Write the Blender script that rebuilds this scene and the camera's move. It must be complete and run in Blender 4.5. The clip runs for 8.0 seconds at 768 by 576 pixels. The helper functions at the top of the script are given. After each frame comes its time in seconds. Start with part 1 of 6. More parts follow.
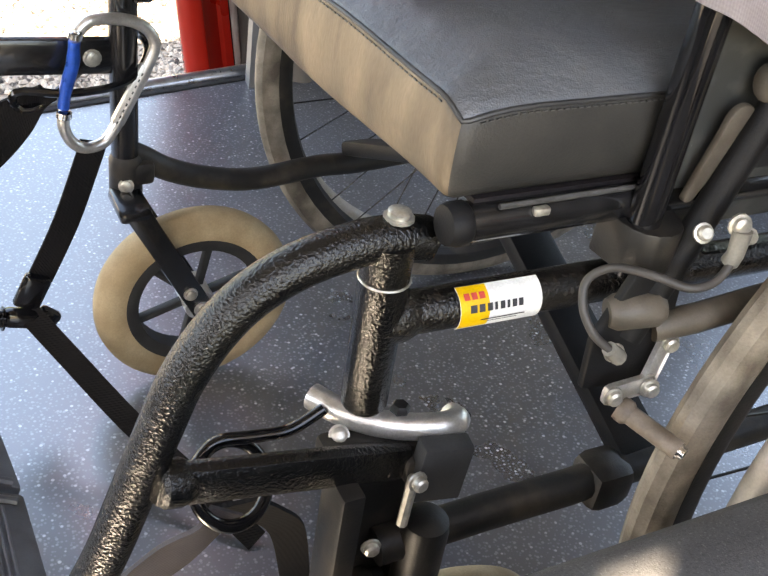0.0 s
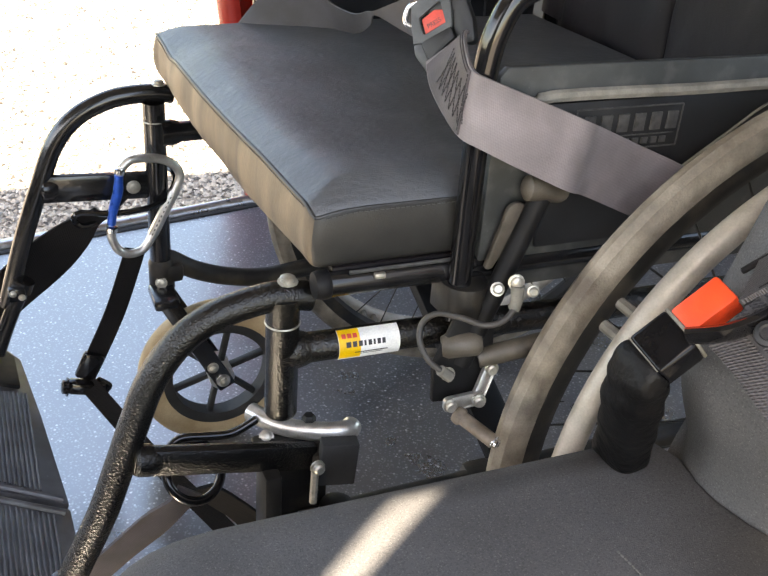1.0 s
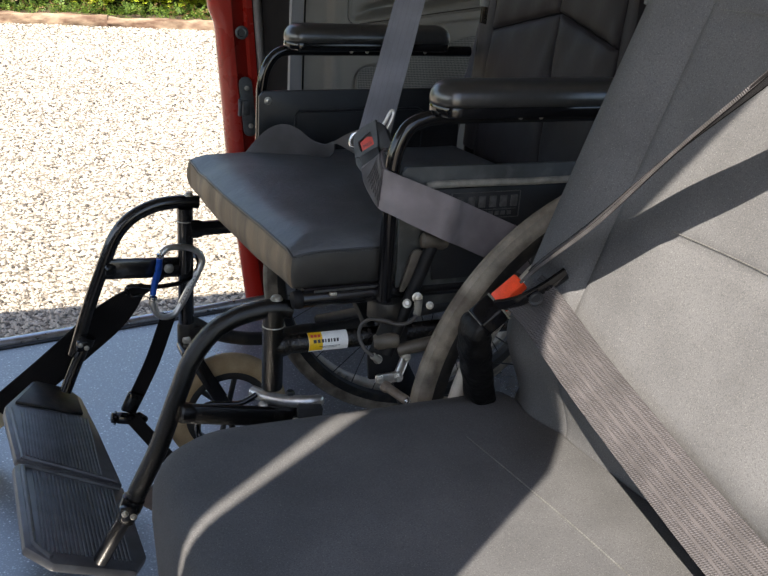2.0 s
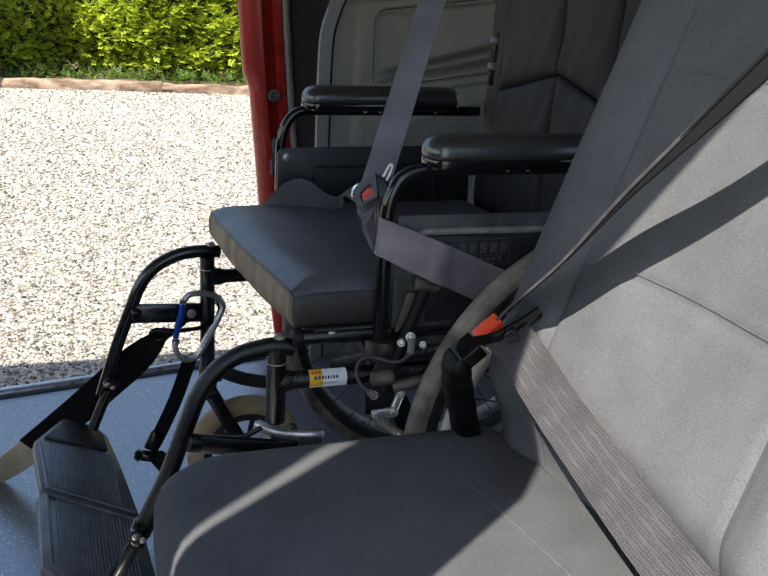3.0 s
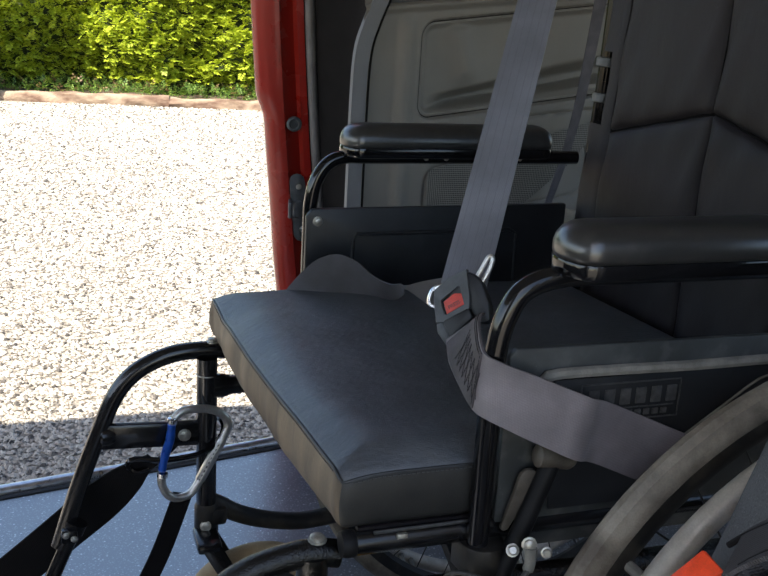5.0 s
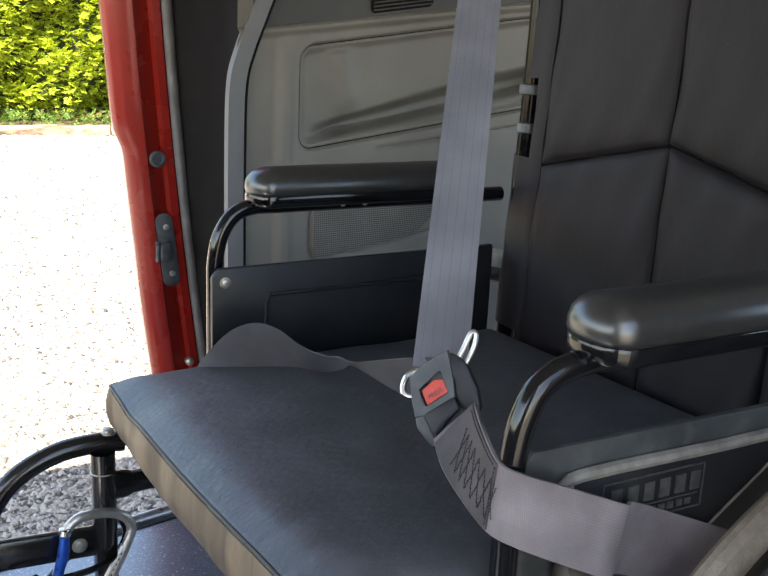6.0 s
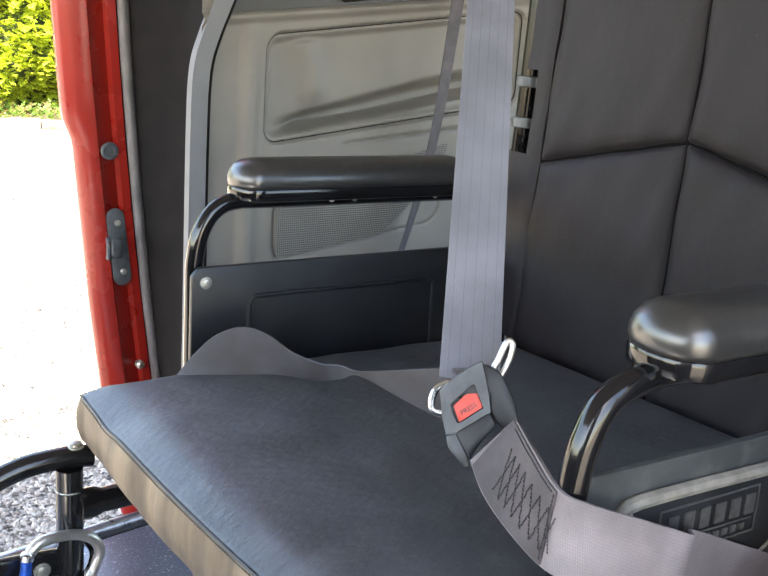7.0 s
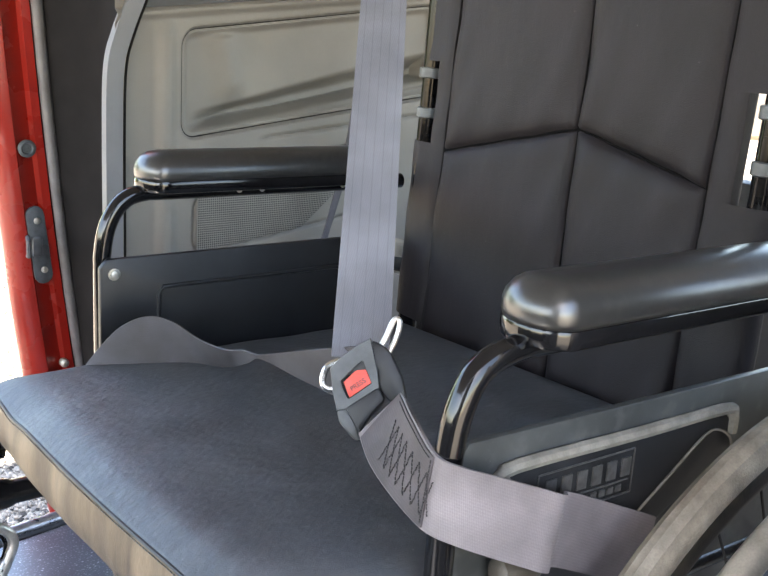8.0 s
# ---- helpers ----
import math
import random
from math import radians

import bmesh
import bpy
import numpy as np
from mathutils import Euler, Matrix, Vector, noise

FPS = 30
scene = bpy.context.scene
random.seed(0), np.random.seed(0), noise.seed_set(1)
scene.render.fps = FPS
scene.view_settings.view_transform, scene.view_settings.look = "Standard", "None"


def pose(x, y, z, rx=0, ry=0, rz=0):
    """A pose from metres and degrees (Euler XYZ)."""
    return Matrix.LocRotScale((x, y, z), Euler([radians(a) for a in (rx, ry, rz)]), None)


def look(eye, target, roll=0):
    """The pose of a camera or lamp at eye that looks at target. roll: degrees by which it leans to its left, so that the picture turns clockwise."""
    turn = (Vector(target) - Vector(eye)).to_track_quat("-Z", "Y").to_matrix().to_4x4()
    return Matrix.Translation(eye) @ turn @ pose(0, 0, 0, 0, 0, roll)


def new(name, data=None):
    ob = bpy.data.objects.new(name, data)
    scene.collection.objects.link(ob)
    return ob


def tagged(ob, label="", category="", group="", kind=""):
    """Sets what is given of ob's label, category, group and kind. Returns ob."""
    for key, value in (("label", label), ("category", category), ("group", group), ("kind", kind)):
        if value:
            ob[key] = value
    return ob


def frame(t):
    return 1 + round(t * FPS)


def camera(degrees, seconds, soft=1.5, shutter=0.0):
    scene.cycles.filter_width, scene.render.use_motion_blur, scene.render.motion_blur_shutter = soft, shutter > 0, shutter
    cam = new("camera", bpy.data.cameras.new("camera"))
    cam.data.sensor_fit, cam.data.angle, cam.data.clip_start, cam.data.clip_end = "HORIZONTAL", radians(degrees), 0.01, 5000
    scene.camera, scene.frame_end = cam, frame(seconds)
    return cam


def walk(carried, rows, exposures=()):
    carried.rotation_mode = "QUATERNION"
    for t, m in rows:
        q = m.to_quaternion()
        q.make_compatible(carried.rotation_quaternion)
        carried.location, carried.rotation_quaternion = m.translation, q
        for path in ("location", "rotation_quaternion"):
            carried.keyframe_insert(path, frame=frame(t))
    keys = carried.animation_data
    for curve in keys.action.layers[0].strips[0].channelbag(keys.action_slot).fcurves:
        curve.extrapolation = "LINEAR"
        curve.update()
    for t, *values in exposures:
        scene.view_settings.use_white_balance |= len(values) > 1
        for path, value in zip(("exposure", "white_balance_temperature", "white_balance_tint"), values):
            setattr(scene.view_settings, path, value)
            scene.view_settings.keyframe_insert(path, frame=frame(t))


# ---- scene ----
cam = camera(42.5, 8.0)
PATH = [
    (0, (-0.086, -0.287, 0.7), (0.774, 1.106, -0.45), 9.6),
    (0.5, (-0.029, -0.385, 0.751), (0.71, 1.102, -0.363), 7.5),
    (1, (-0.068, -0.523, 0.799), (0.645, 1.074, -0.172), 4.5),
    (1.5, (-0.143, -0.688, 0.846), (0.592, 0.987, 0.038), 2.9),
    (2, (-0.18, -0.921, 0.87), (0.566, 0.797, 0.168), 3.6),
    (2.2, (-0.18, -0.996, 0.878), (0.559, 0.736, 0.205), 3.7),
    (3.3, (-0.146, -1.015, 0.872), (0.494, 0.789, 0.293), 3.0),
    (3.5, (-0.147, -0.938, 0.852), (0.489, 0.863, 0.256), 3.3),
    (4, (-0.143, -0.754, 0.842), (0.492, 1.053, 0.265), 3.5),
    (4.2, (-0.14, -0.7, 0.845), (0.502, 1.106, 0.274), 3.6),
    (5.3, (-0.051, -0.533, 0.86), (0.606, 1.271, 0.301), 3.2),
    (5.5, (-0.048, -0.493, 0.862), (0.652, 1.298, 0.312), 3.1),
    (6, (-0.096, -0.413, 0.861), (0.848, 1.272, 0.342), 2.5),
    (6.5, (-0.113, -0.349, 0.837), (0.938, 1.272, 0.32), 3.7),
    (7, (-0.113, -0.328, 0.842), (0.95, 1.287, 0.332), 4.1),
    (7.5, (-0.094, -0.344, 0.854), (1.037, 1.228, 0.355), 4.3),
    (8, (-0.101, -0.366, 0.841), (1.061, 1.18, 0.332), 3.7),
]
walk(cam, [(t, look(eye, target, roll)) for t, eye, target, roll in PATH],
     exposures=[(0, 3.52, 9000, 14), (0.5, 3.38, 9100, 14), (1.0, 3.2, 8600, 13), (1.5, 2.42, 7900, 13), (2.0, 1.58, 7200, 12), (3.5, 1.28, 6600, 9), (4.2, 1.53, 6700, 10), (5.5, 1.95, 7000, 10), (6.0, 2.6, 7200, 11), (6.5, 3.05, 7400, 12), (7.0, 3.5, 7400, 12), (7.5, 3.4, 7400, 12), (8.0, 3.55, 7400, 12)])


# ---- world, sun ----
SUN_DIR = Vector((-0.546, -0.409, 0.731)).normalized()
world = bpy.data.worlds.new("sky_world")
scene.world = world
world.use_nodes = True
wn = world.node_tree.nodes
sky = wn.new("ShaderNodeTexSky")
sky.sky_type = "NISHITA"
sky.sun_disc = False
sky.sun_elevation = math.asin(SUN_DIR.z)
sky.sun_rotation = math.atan2(SUN_DIR.x, SUN_DIR.y)
wn["Background"].inputs["Strength"].default_value = 0.13
world.node_tree.links.new(sky.outputs["Color"], wn["Background"].inputs["Color"])
sun_data = bpy.data.lights.new("sun", "SUN")
sun_data.energy, sun_data.angle, sun_data.color = 4.9, radians(0.53), (1.0, 0.95, 0.87)
sun = new("sun", sun_data)
sun.rotation_euler = SUN_DIR.to_track_quat("Z", "Y").to_euler()


# ---- materials ----
def material(name, color, rough=0.5, metal=0.0, color2=None, scale=30.0, fine=400.0, vary=0.25, bump=0.15, depth=0.0005,
             stretch=(1, 1, 1), coat=0.0, spec=0.5, spread=0.09):
    """A surface with a large, stained variation and a fine grain, both in metres."""
    m = bpy.data.materials.new(name)
    m.use_nodes = True
    nt = m.node_tree
    N, L = nt.nodes, nt.links
    b = N["Principled BSDF"]
    b.inputs["Metallic"].default_value = metal
    b.inputs["Coat Weight"].default_value = coat
    b.inputs["Specular IOR Level"].default_value = spec
    tc = N.new("ShaderNodeTexCoord")
    mp = N.new("ShaderNodeMapping")
    mp.inputs["Scale"].default_value = stretch
    L.new(tc.outputs["Object"], mp.inputs["Vector"])
    big, small = N.new("ShaderNodeTexNoise"), N.new("ShaderNodeTexNoise")
    for n, sc, det in ((big, scale, 5), (small, fine, 3)):
        n.inputs["Scale"].default_value, n.inputs["Detail"].default_value = sc, det
        L.new(mp.outputs["Vector"], n.inputs["Vector"])
    ramp = N.new("ShaderNodeValToRGB")
    c2 = color2 or tuple(min(1, c * (1 + vary)) for c in color)
    c1 = color if color2 else tuple(c * (1 - vary) for c in color)
    ramp.color_ramp.elements[0].position, ramp.color_ramp.elements[1].position = 0.35, 0.68
    ramp.color_ramp.elements[0].color, ramp.color_ramp.elements[1].color = (*c1, 1), (*c2, 1)
    L.new(big.outputs["Fac"], ramp.inputs["Fac"])
    mix = N.new("ShaderNodeMix")
    mix.data_type, mix.blend_type = "RGBA", "MULTIPLY"
    mix.inputs["Factor"].default_value = 0.35
    L.new(ramp.outputs["Color"], mix.inputs["A"])
    L.new(small.outputs["Fac"], mix.inputs["B"])
    gain = N.new("ShaderNodeMix")
    gain.data_type, gain.blend_type = "RGBA", "MULTIPLY"
    gain.inputs["Factor"].default_value = 1.0
    gain.inputs["B"].default_value = (1.2, 1.2, 1.2, 1)
    L.new(mix.outputs["Result"], gain.inputs["A"])
    L.new(gain.outputs["Result"], b.inputs["Base Color"])
    rr = N.new("ShaderNodeMapRange")
    rr.inputs["To Min"].default_value, rr.inputs["To Max"].default_value = max(0.02, rough - spread), min(1, rough + spread)
    L.new(big.outputs["Fac"], rr.inputs["Value"])
    L.new(rr.outputs["Result"], b.inputs["Roughness"])
    if bump:
        bp = N.new("ShaderNodeBump")
        bp.inputs["Strength"].default_value, bp.inputs["Distance"].default_value = bump, depth
        L.new(small.outputs["Fac"], bp.inputs["Height"])
        L.new(bp.outputs["Normal"], b.inputs["Normal"])
    return m


def overlay(m, kind, scale, low, high, color, amount=1.0, randomness=1.0, flat=False):
    """Lays flecks, dots or threads of a second colour over a material's own."""
    nt = m.node_tree
    N, L = nt.nodes, nt.links
    b = N["Principled BSDF"]
    src = b.inputs["Base Color"].links[0].from_socket
    tc = [n for n in N if n.type == "TEX_COORD"][0]
    if kind == "voronoi":
        t = N.new("ShaderNodeTexVoronoi")
        t.inputs["Randomness"].default_value = randomness
        out = t.outputs["Distance"]
    elif kind == "wave":
        t = N.new("ShaderNodeTexWave")
        out = t.outputs["Fac"]
    else:
        t = N.new("ShaderNodeTexNoise")
        t.inputs["Detail"].default_value = 6
        out = t.outputs["Fac"]
    t.inputs["Scale"].default_value = scale
    mp = N.new("ShaderNodeMapping")
    mp.inputs["Scale"].default_value = (1, 0, 1) if flat else (1, 1, 1)
    L.new(tc.outputs["Object"], mp.inputs["Vector"])
    L.new(mp.outputs["Vector"], t.inputs["Vector"])
    r = N.new("ShaderNodeMapRange")
    r.inputs["From Min"].default_value, r.inputs["From Max"].default_value = low, high
    r.inputs["To Max"].default_value = amount
    L.new(out, r.inputs["Value"])
    mx = N.new("ShaderNodeMix")
    mx.data_type = "RGBA"
    mx.inputs["B"].default_value = (*color, 1)
    L.new(r.outputs["Result"], mx.inputs["Factor"])
    L.new(src, mx.inputs["A"])
    L.new(mx.outputs["Result"], b.inputs["Base Color"])
    return r


def weave(m, scale, strength, depth, axis="X", turn=(0, 0, 0)):
    """Adds the relief of threads to a cloth."""
    nt = m.node_tree
    N, L = nt.nodes, nt.links
    b = N["Principled BSDF"]
    tc = [n for n in N if n.type == "TEX_COORD"][0]
    mp = N.new("ShaderNodeMapping")
    mp.inputs["Rotation"].default_value = turn
    w = N.new("ShaderNodeTexWave")
    w.bands_direction = axis
    w.inputs["Scale"].default_value, w.inputs["Distortion"].default_value = scale, 0.6
    L.new(tc.outputs["Object"], mp.inputs["Vector"])
    L.new(mp.outputs["Vector"], w.inputs["Vector"])
    bp = N.new("ShaderNodeBump")
    bp.inputs["Strength"].default_value, bp.inputs["Distance"].default_value = strength, depth
    L.new(w.outputs["Fac"], bp.inputs["Height"])
    old = b.inputs["Normal"].links
    if old:
        L.new(old[0].from_socket, bp.inputs["Normal"])
    L.new(bp.outputs["Normal"], b.inputs["Normal"])


def relief(m, scale, strength, depth, stretch=(1, 1, 1)):
    """Adds a coarser relief, as of creased hide or bent plastic."""
    nt = m.node_tree
    N, L = nt.nodes, nt.links
    b = N["Principled BSDF"]
    tc = [n for n in N if n.type == "TEX_COORD"][0]
    mp = N.new("ShaderNodeMapping")
    mp.inputs["Scale"].default_value = stretch
    t = N.new("ShaderNodeTexNoise")
    t.inputs["Scale"].default_value, t.inputs["Detail"].default_value = scale, 4
    L.new(tc.outputs["Object"], mp.inputs["Vector"])
    L.new(mp.outputs["Vector"], t.inputs["Vector"])
    bp = N.new("ShaderNodeBump")
    bp.inputs["Strength"].default_value, bp.inputs["Distance"].default_value = strength, depth
    L.new(t.outputs["Fac"], bp.inputs["Height"])
    old = b.inputs["Normal"].links
    if old:
        L.new(old[0].from_socket, bp.inputs["Normal"])
    L.new(bp.outputs["Normal"], b.inputs["Normal"])


def webbing(m, pitch, strength, dark, depth=0.0006, lean=0.6):
    """Gives a strap its twill: fine ribs across it and along it."""
    nt = m.node_tree
    N, L = nt.nodes, nt.links
    b = N["Principled BSDF"]
    tc = [n for n in N if n.type == "TEX_COORD"][0]
    facs = []
    for turn, p in ((lean, pitch), (1.5708 - lean * 0.2, pitch * 1.5)):
        mp = N.new("ShaderNodeMapping")
        mp.inputs["Rotation"].default_value = (0, 0, turn)
        w = N.new("ShaderNodeTexWave")
        w.bands_direction = "X"
        w.inputs["Scale"].default_value = 0.31416 / p
        w.inputs["Distortion"].default_value = 0.8
        w.inputs["Detail Scale"].default_value = 2.0
        L.new(tc.outputs["UV"], mp.inputs["Vector"])
        L.new(mp.outputs["Vector"], w.inputs["Vector"])
        facs.append(w.outputs["Fac"])
    add = N.new("ShaderNodeMath")
    add.operation = "MULTIPLY_ADD"
    add.inputs[1].default_value = 0.6
    L.new(facs[1], add.inputs[0])
    L.new(facs[0], add.inputs[2])
    r = N.new("ShaderNodeMapRange")
    r.inputs["From Max"].default_value = 1.5
    r.inputs["To Min"].default_value, r.inputs["To Max"].default_value = dark, 1.25
    L.new(add.outputs[0], r.inputs["Value"])
    mx = N.new("ShaderNodeMix")
    mx.data_type, mx.blend_type = "RGBA", "MULTIPLY"
    mx.inputs["Factor"].default_value = 1.0
    L.new(b.inputs["Base Color"].links[0].from_socket, mx.inputs["A"])
    L.new(r.outputs["Result"], mx.inputs["B"])
    L.new(mx.outputs["Result"], b.inputs["Base Color"])
    bp = N.new("ShaderNodeBump")
    bp.inputs["Strength"].default_value, bp.inputs["Distance"].default_value = strength, depth
    L.new(add.outputs[0], bp.inputs["Height"])
    old = b.inputs["Normal"].links
    if old:
        L.new(old[0].from_socket, bp.inputs["Normal"])
    L.new(bp.outputs["Normal"], b.inputs["Normal"])


M = {}
M["black_paint"] = material("black_paint", (0.009, 0.009, 0.010), 0.22, scale=60, fine=900, vary=0.4, bump=0.15, depth=0.0006, coat=0.3)
M["hammered"] = material("hammered", (0.0045, 0.0043, 0.0041), 0.16, scale=60, fine=620, vary=0.3, bump=0.7, depth=0.0012, spec=0.5)
overlay(M["hammered"], "noise", 30, 0.62, 0.75, (0.06, 0.048, 0.035), 0.5)
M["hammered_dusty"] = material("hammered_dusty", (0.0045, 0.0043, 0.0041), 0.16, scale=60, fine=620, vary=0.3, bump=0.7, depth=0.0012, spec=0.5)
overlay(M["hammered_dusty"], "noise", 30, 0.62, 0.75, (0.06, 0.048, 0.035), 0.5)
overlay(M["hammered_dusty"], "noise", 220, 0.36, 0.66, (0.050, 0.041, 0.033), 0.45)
M["dusty_black"] = material("dusty_black", (0.009, 0.0085, 0.008), 0.5, scale=50, fine=700, vary=0.5, bump=0.3)
overlay(M["dusty_black"], "noise", 35, 0.5, 0.75, (0.10, 0.08, 0.058), 0.5)
M["matte_black"] = material("matte_black", (0.008, 0.008, 0.0088), 0.55, scale=50, fine=900, vary=0.3, bump=0.3, spec=0.2)
M["gloss_black"] = material("gloss_black", (0.006, 0.006, 0.007), 0.1, scale=40, fine=600, vary=0.3, bump=0.05)
M["pad"] = material("pad", (0.023, 0.023, 0.0232), 0.29, scale=14, fine=1500, vary=0.15, bump=0.10, depth=0.0004, spec=1.0, spread=0.03)
overlay(M["pad"], "noise", 90, 0.52, 0.78, (0.075, 0.073, 0.068), 0.4)
overlay(M["pad"], "voronoi", 120, 0.05, 0.02, (0.2, 0.2, 0.19), 0.4)
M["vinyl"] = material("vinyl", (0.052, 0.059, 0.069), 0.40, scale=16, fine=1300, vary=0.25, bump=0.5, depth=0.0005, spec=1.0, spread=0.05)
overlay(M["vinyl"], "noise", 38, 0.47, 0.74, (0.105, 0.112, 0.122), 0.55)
overlay(M["vinyl"], "noise", 18, 0.45, 0.66, (0.030, 0.033, 0.038), 0.5)
overlay(M["vinyl"], "noise", 210, 0.58, 0.72, (0.085, 0.09, 0.096), 0.5)
overlay(M["vinyl"], "voronoi", 60, 0.045, 0.02, (0.18, 0.185, 0.19), 0.6)
overlay(M["vinyl"], "voronoi", 140, 0.05, 0.02, (0.15, 0.155, 0.16), 0.45)
relief(M["vinyl"], 230, 0.5, 0.0014, (0.5, 1, 1))
relief(M["vinyl"], 45, 0.2, 0.003)
M["vinyl_front"] = material("vinyl_front", (0.055, 0.041, 0.029), 0.5, color2=(0.23, 0.175, 0.118), scale=30, fine=900, bump=0.35, stretch=(1, 1, 0.25), spec=0.3)
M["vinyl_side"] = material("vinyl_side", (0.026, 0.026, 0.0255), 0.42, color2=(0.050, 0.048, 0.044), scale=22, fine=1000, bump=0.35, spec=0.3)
M["piping"] = material("piping", (0.03, 0.031, 0.033), 0.4, scale=60, fine=900)
M["upholstery"] = material("upholstery", (0.0150, 0.0126, 0.0146), 0.55, scale=9, fine=1100, vary=0.22, bump=0.55, depth=0.0007, spec=0.22)
overlay(M["upholstery"], "voronoi", 45, 0.035, 0.02, (0.12, 0.12, 0.12), 0.4)
relief(M["upholstery"], 40, 0.25, 0.004, (1, 1, 0.5))
M["plastic_black"] = material("plastic_black", (0.012, 0.013, 0.015), 0.42, scale=30, fine=1600, vary=0.3, bump=0.4, depth=0.0004)
M["plastic_grey"] = material("plastic_grey", (0.043, 0.047, 0.047), 0.45, scale=30, fine=1600, vary=0.3, bump=0.4, depth=0.0004)
overlay(M["plastic_grey"], "noise", 60, 0.52, 0.78, (0.13, 0.13, 0.12), 0.5)
overlay(M["plastic_grey"], "voronoi", 110, 0.05, 0.02, (0.22, 0.22, 0.21), 0.5)
M["dust_ledge"] = material("dust_ledge", (0.2, 0.19, 0.165), 0.7, scale=60, fine=900, vary=0.3, bump=0.3)
M["emblem"] = material("emblem", (0.06, 0.06, 0.06), 0.4, scale=200, fine=900, vary=0.3)
M["chrome"] = material("chrome", (0.72, 0.72, 0.72), 0.16, metal=1.0, scale=120, fine=700, vary=0.18, bump=0.15)
M["worn_chrome"] = material("worn_chrome", (0.62, 0.6, 0.56), 0.34, metal=0.85, color2=(0.75, 0.73, 0.7), scale=160, fine=900, bump=0.3)
M["zinc"] = material("zinc", (0.40, 0.38, 0.33), 0.38, metal=0.7, color2=(0.60, 0.58, 0.52), scale=200, fine=900)
M["tan_grip"] = material("tan_grip", (0.11, 0.085, 0.062), 0.55, color2=(0.23, 0.19, 0.15), scale=70, fine=900, bump=0.3)
M["lever_tan"] = material("lever_tan", (0.055, 0.046, 0.036), 0.5, color2=(0.11, 0.094, 0.075), scale=70, fine=900, bump=0.3)
M["tyre_grey"] = material("tyre_grey", (0.105, 0.086, 0.066), 0.65, color2=(0.32, 0.282, 0.226), scale=34, fine=700, bump=0.5, depth=0.001)
M["handrim"] = material("handrim", (0.40, 0.365, 0.31), 0.4, color2=(0.54, 0.50, 0.44), metal=0.15, scale=60, fine=700, bump=0.2)
M["caster_tyre"] = material("caster_tyre", (0.33, 0.24, 0.13), 0.7, color2=(0.46, 0.36, 0.22), scale=30, fine=600, bump=0.4)
M["rubber"] = material("rubber", (0.02, 0.021, 0.022), 0.7, scale=40, fine=700, vary=0.4, bump=0.3)
M["footplate"] = material("footplate", (0.082, 0.088, 0.100), 0.40, scale=40, fine=900, vary=0.35, bump=0.3, spec=0.9)
overlay(M["footplate"], "voronoi", 55, 0.05, 0.03, (0.35, 0.35, 0.34), 0.5)
M["strap"] = material("strap", (0.006, 0.0053, 0.0056), 0.85, scale=30, fine=800, vary=0.4, bump=0.4, spec=0.25)
webbing(M["strap"], 0.0022, 0.4, 0.6)
M["sleeve"] = material("sleeve", (0.0035, 0.0035, 0.004), 0.5, scale=40, fine=700, vary=0.3, bump=0.3, spec=0.2)
relief(M["sleeve"], 70, 0.5, 0.006)
M["blue"] = material("blue", (0.006, 0.085, 0.46), 0.3, scale=120, fine=700, vary=0.2, metal=0.4)
M["belt"] = material("belt", (0.166, 0.168, 0.190), 0.5, scale=20, fine=1500, vary=0.18, bump=0.3)
webbing(M["belt"], 0.0010, 0.2, 0.86, 0.0003, 0.9)
M["belt_lap"] = material("belt_lap", (0.165, 0.147, 0.155), 0.65, scale=22, fine=1500, vary=0.25, bump=0.35)
webbing(M["belt_lap"], 0.0012, 0.25, 1.0, 0.0002, 0.15)
overlay(M["belt_lap"], "noise", 26, 0.50, 0.78, (0.09, 0.078, 0.083), 0.5)
M["belt_sewn"] = material("belt_sewn", (0.068, 0.059, 0.064), 0.7, scale=40, fine=1500, vary=0.3, bump=0.4)
webbing(M["belt_sewn"], 0.0012, 0.25, 0.95, 0.0002, 0.15)
M["belt_car"] = material("belt_car", (0.066, 0.062, 0.067), 0.7, scale=26, fine=1500, vary=0.2, bump=0.4)
webbing(M["belt_car"], 0.0017, 0.8, 0.35, 0.0008, 0.45)
overlay(M["belt_car"], "noise", 700, 0.48, 0.66, (0.03, 0.026, 0.027), 0.7)
# darker copy of the belt webbing, painting the shade on its hump
M["belt_shaded"] = material("belt_shaded", (0.040, 0.036, 0.037), 0.55, color2=(0.078, 0.074, 0.081), scale=20, fine=1500, bump=0.3)
webbing(M["belt_shaded"], 0.0010, 0.15, 0.9, 0.0003, 0.9)
M["thread"] = material("thread", (0.03, 0.027, 0.031), 0.8, scale=200, fine=1500)
M["belt_stripe"] = material("belt_stripe", (0.047, 0.043, 0.046), 0.75, scale=26, fine=1500, vary=0.4, bump=0.4)
# near-black, to paint the shadowed edge of the shoulder belt
M["belt_edge_shade"] = material("belt_edge_shade", (0.009, 0.008, 0.009), 0.8, scale=26, fine=1500, vary=0.3, bump=0.4, spec=0.2)
M["seam_thread"] = material("seam_thread", (0.004, 0.0036, 0.004), 0.9, scale=200, fine=1500, spec=0.1)
M["post_black"] = material("post_black", (0.005, 0.005, 0.006), 0.08, scale=40, fine=600, vary=0.3, bump=0.05, spec=0.16)
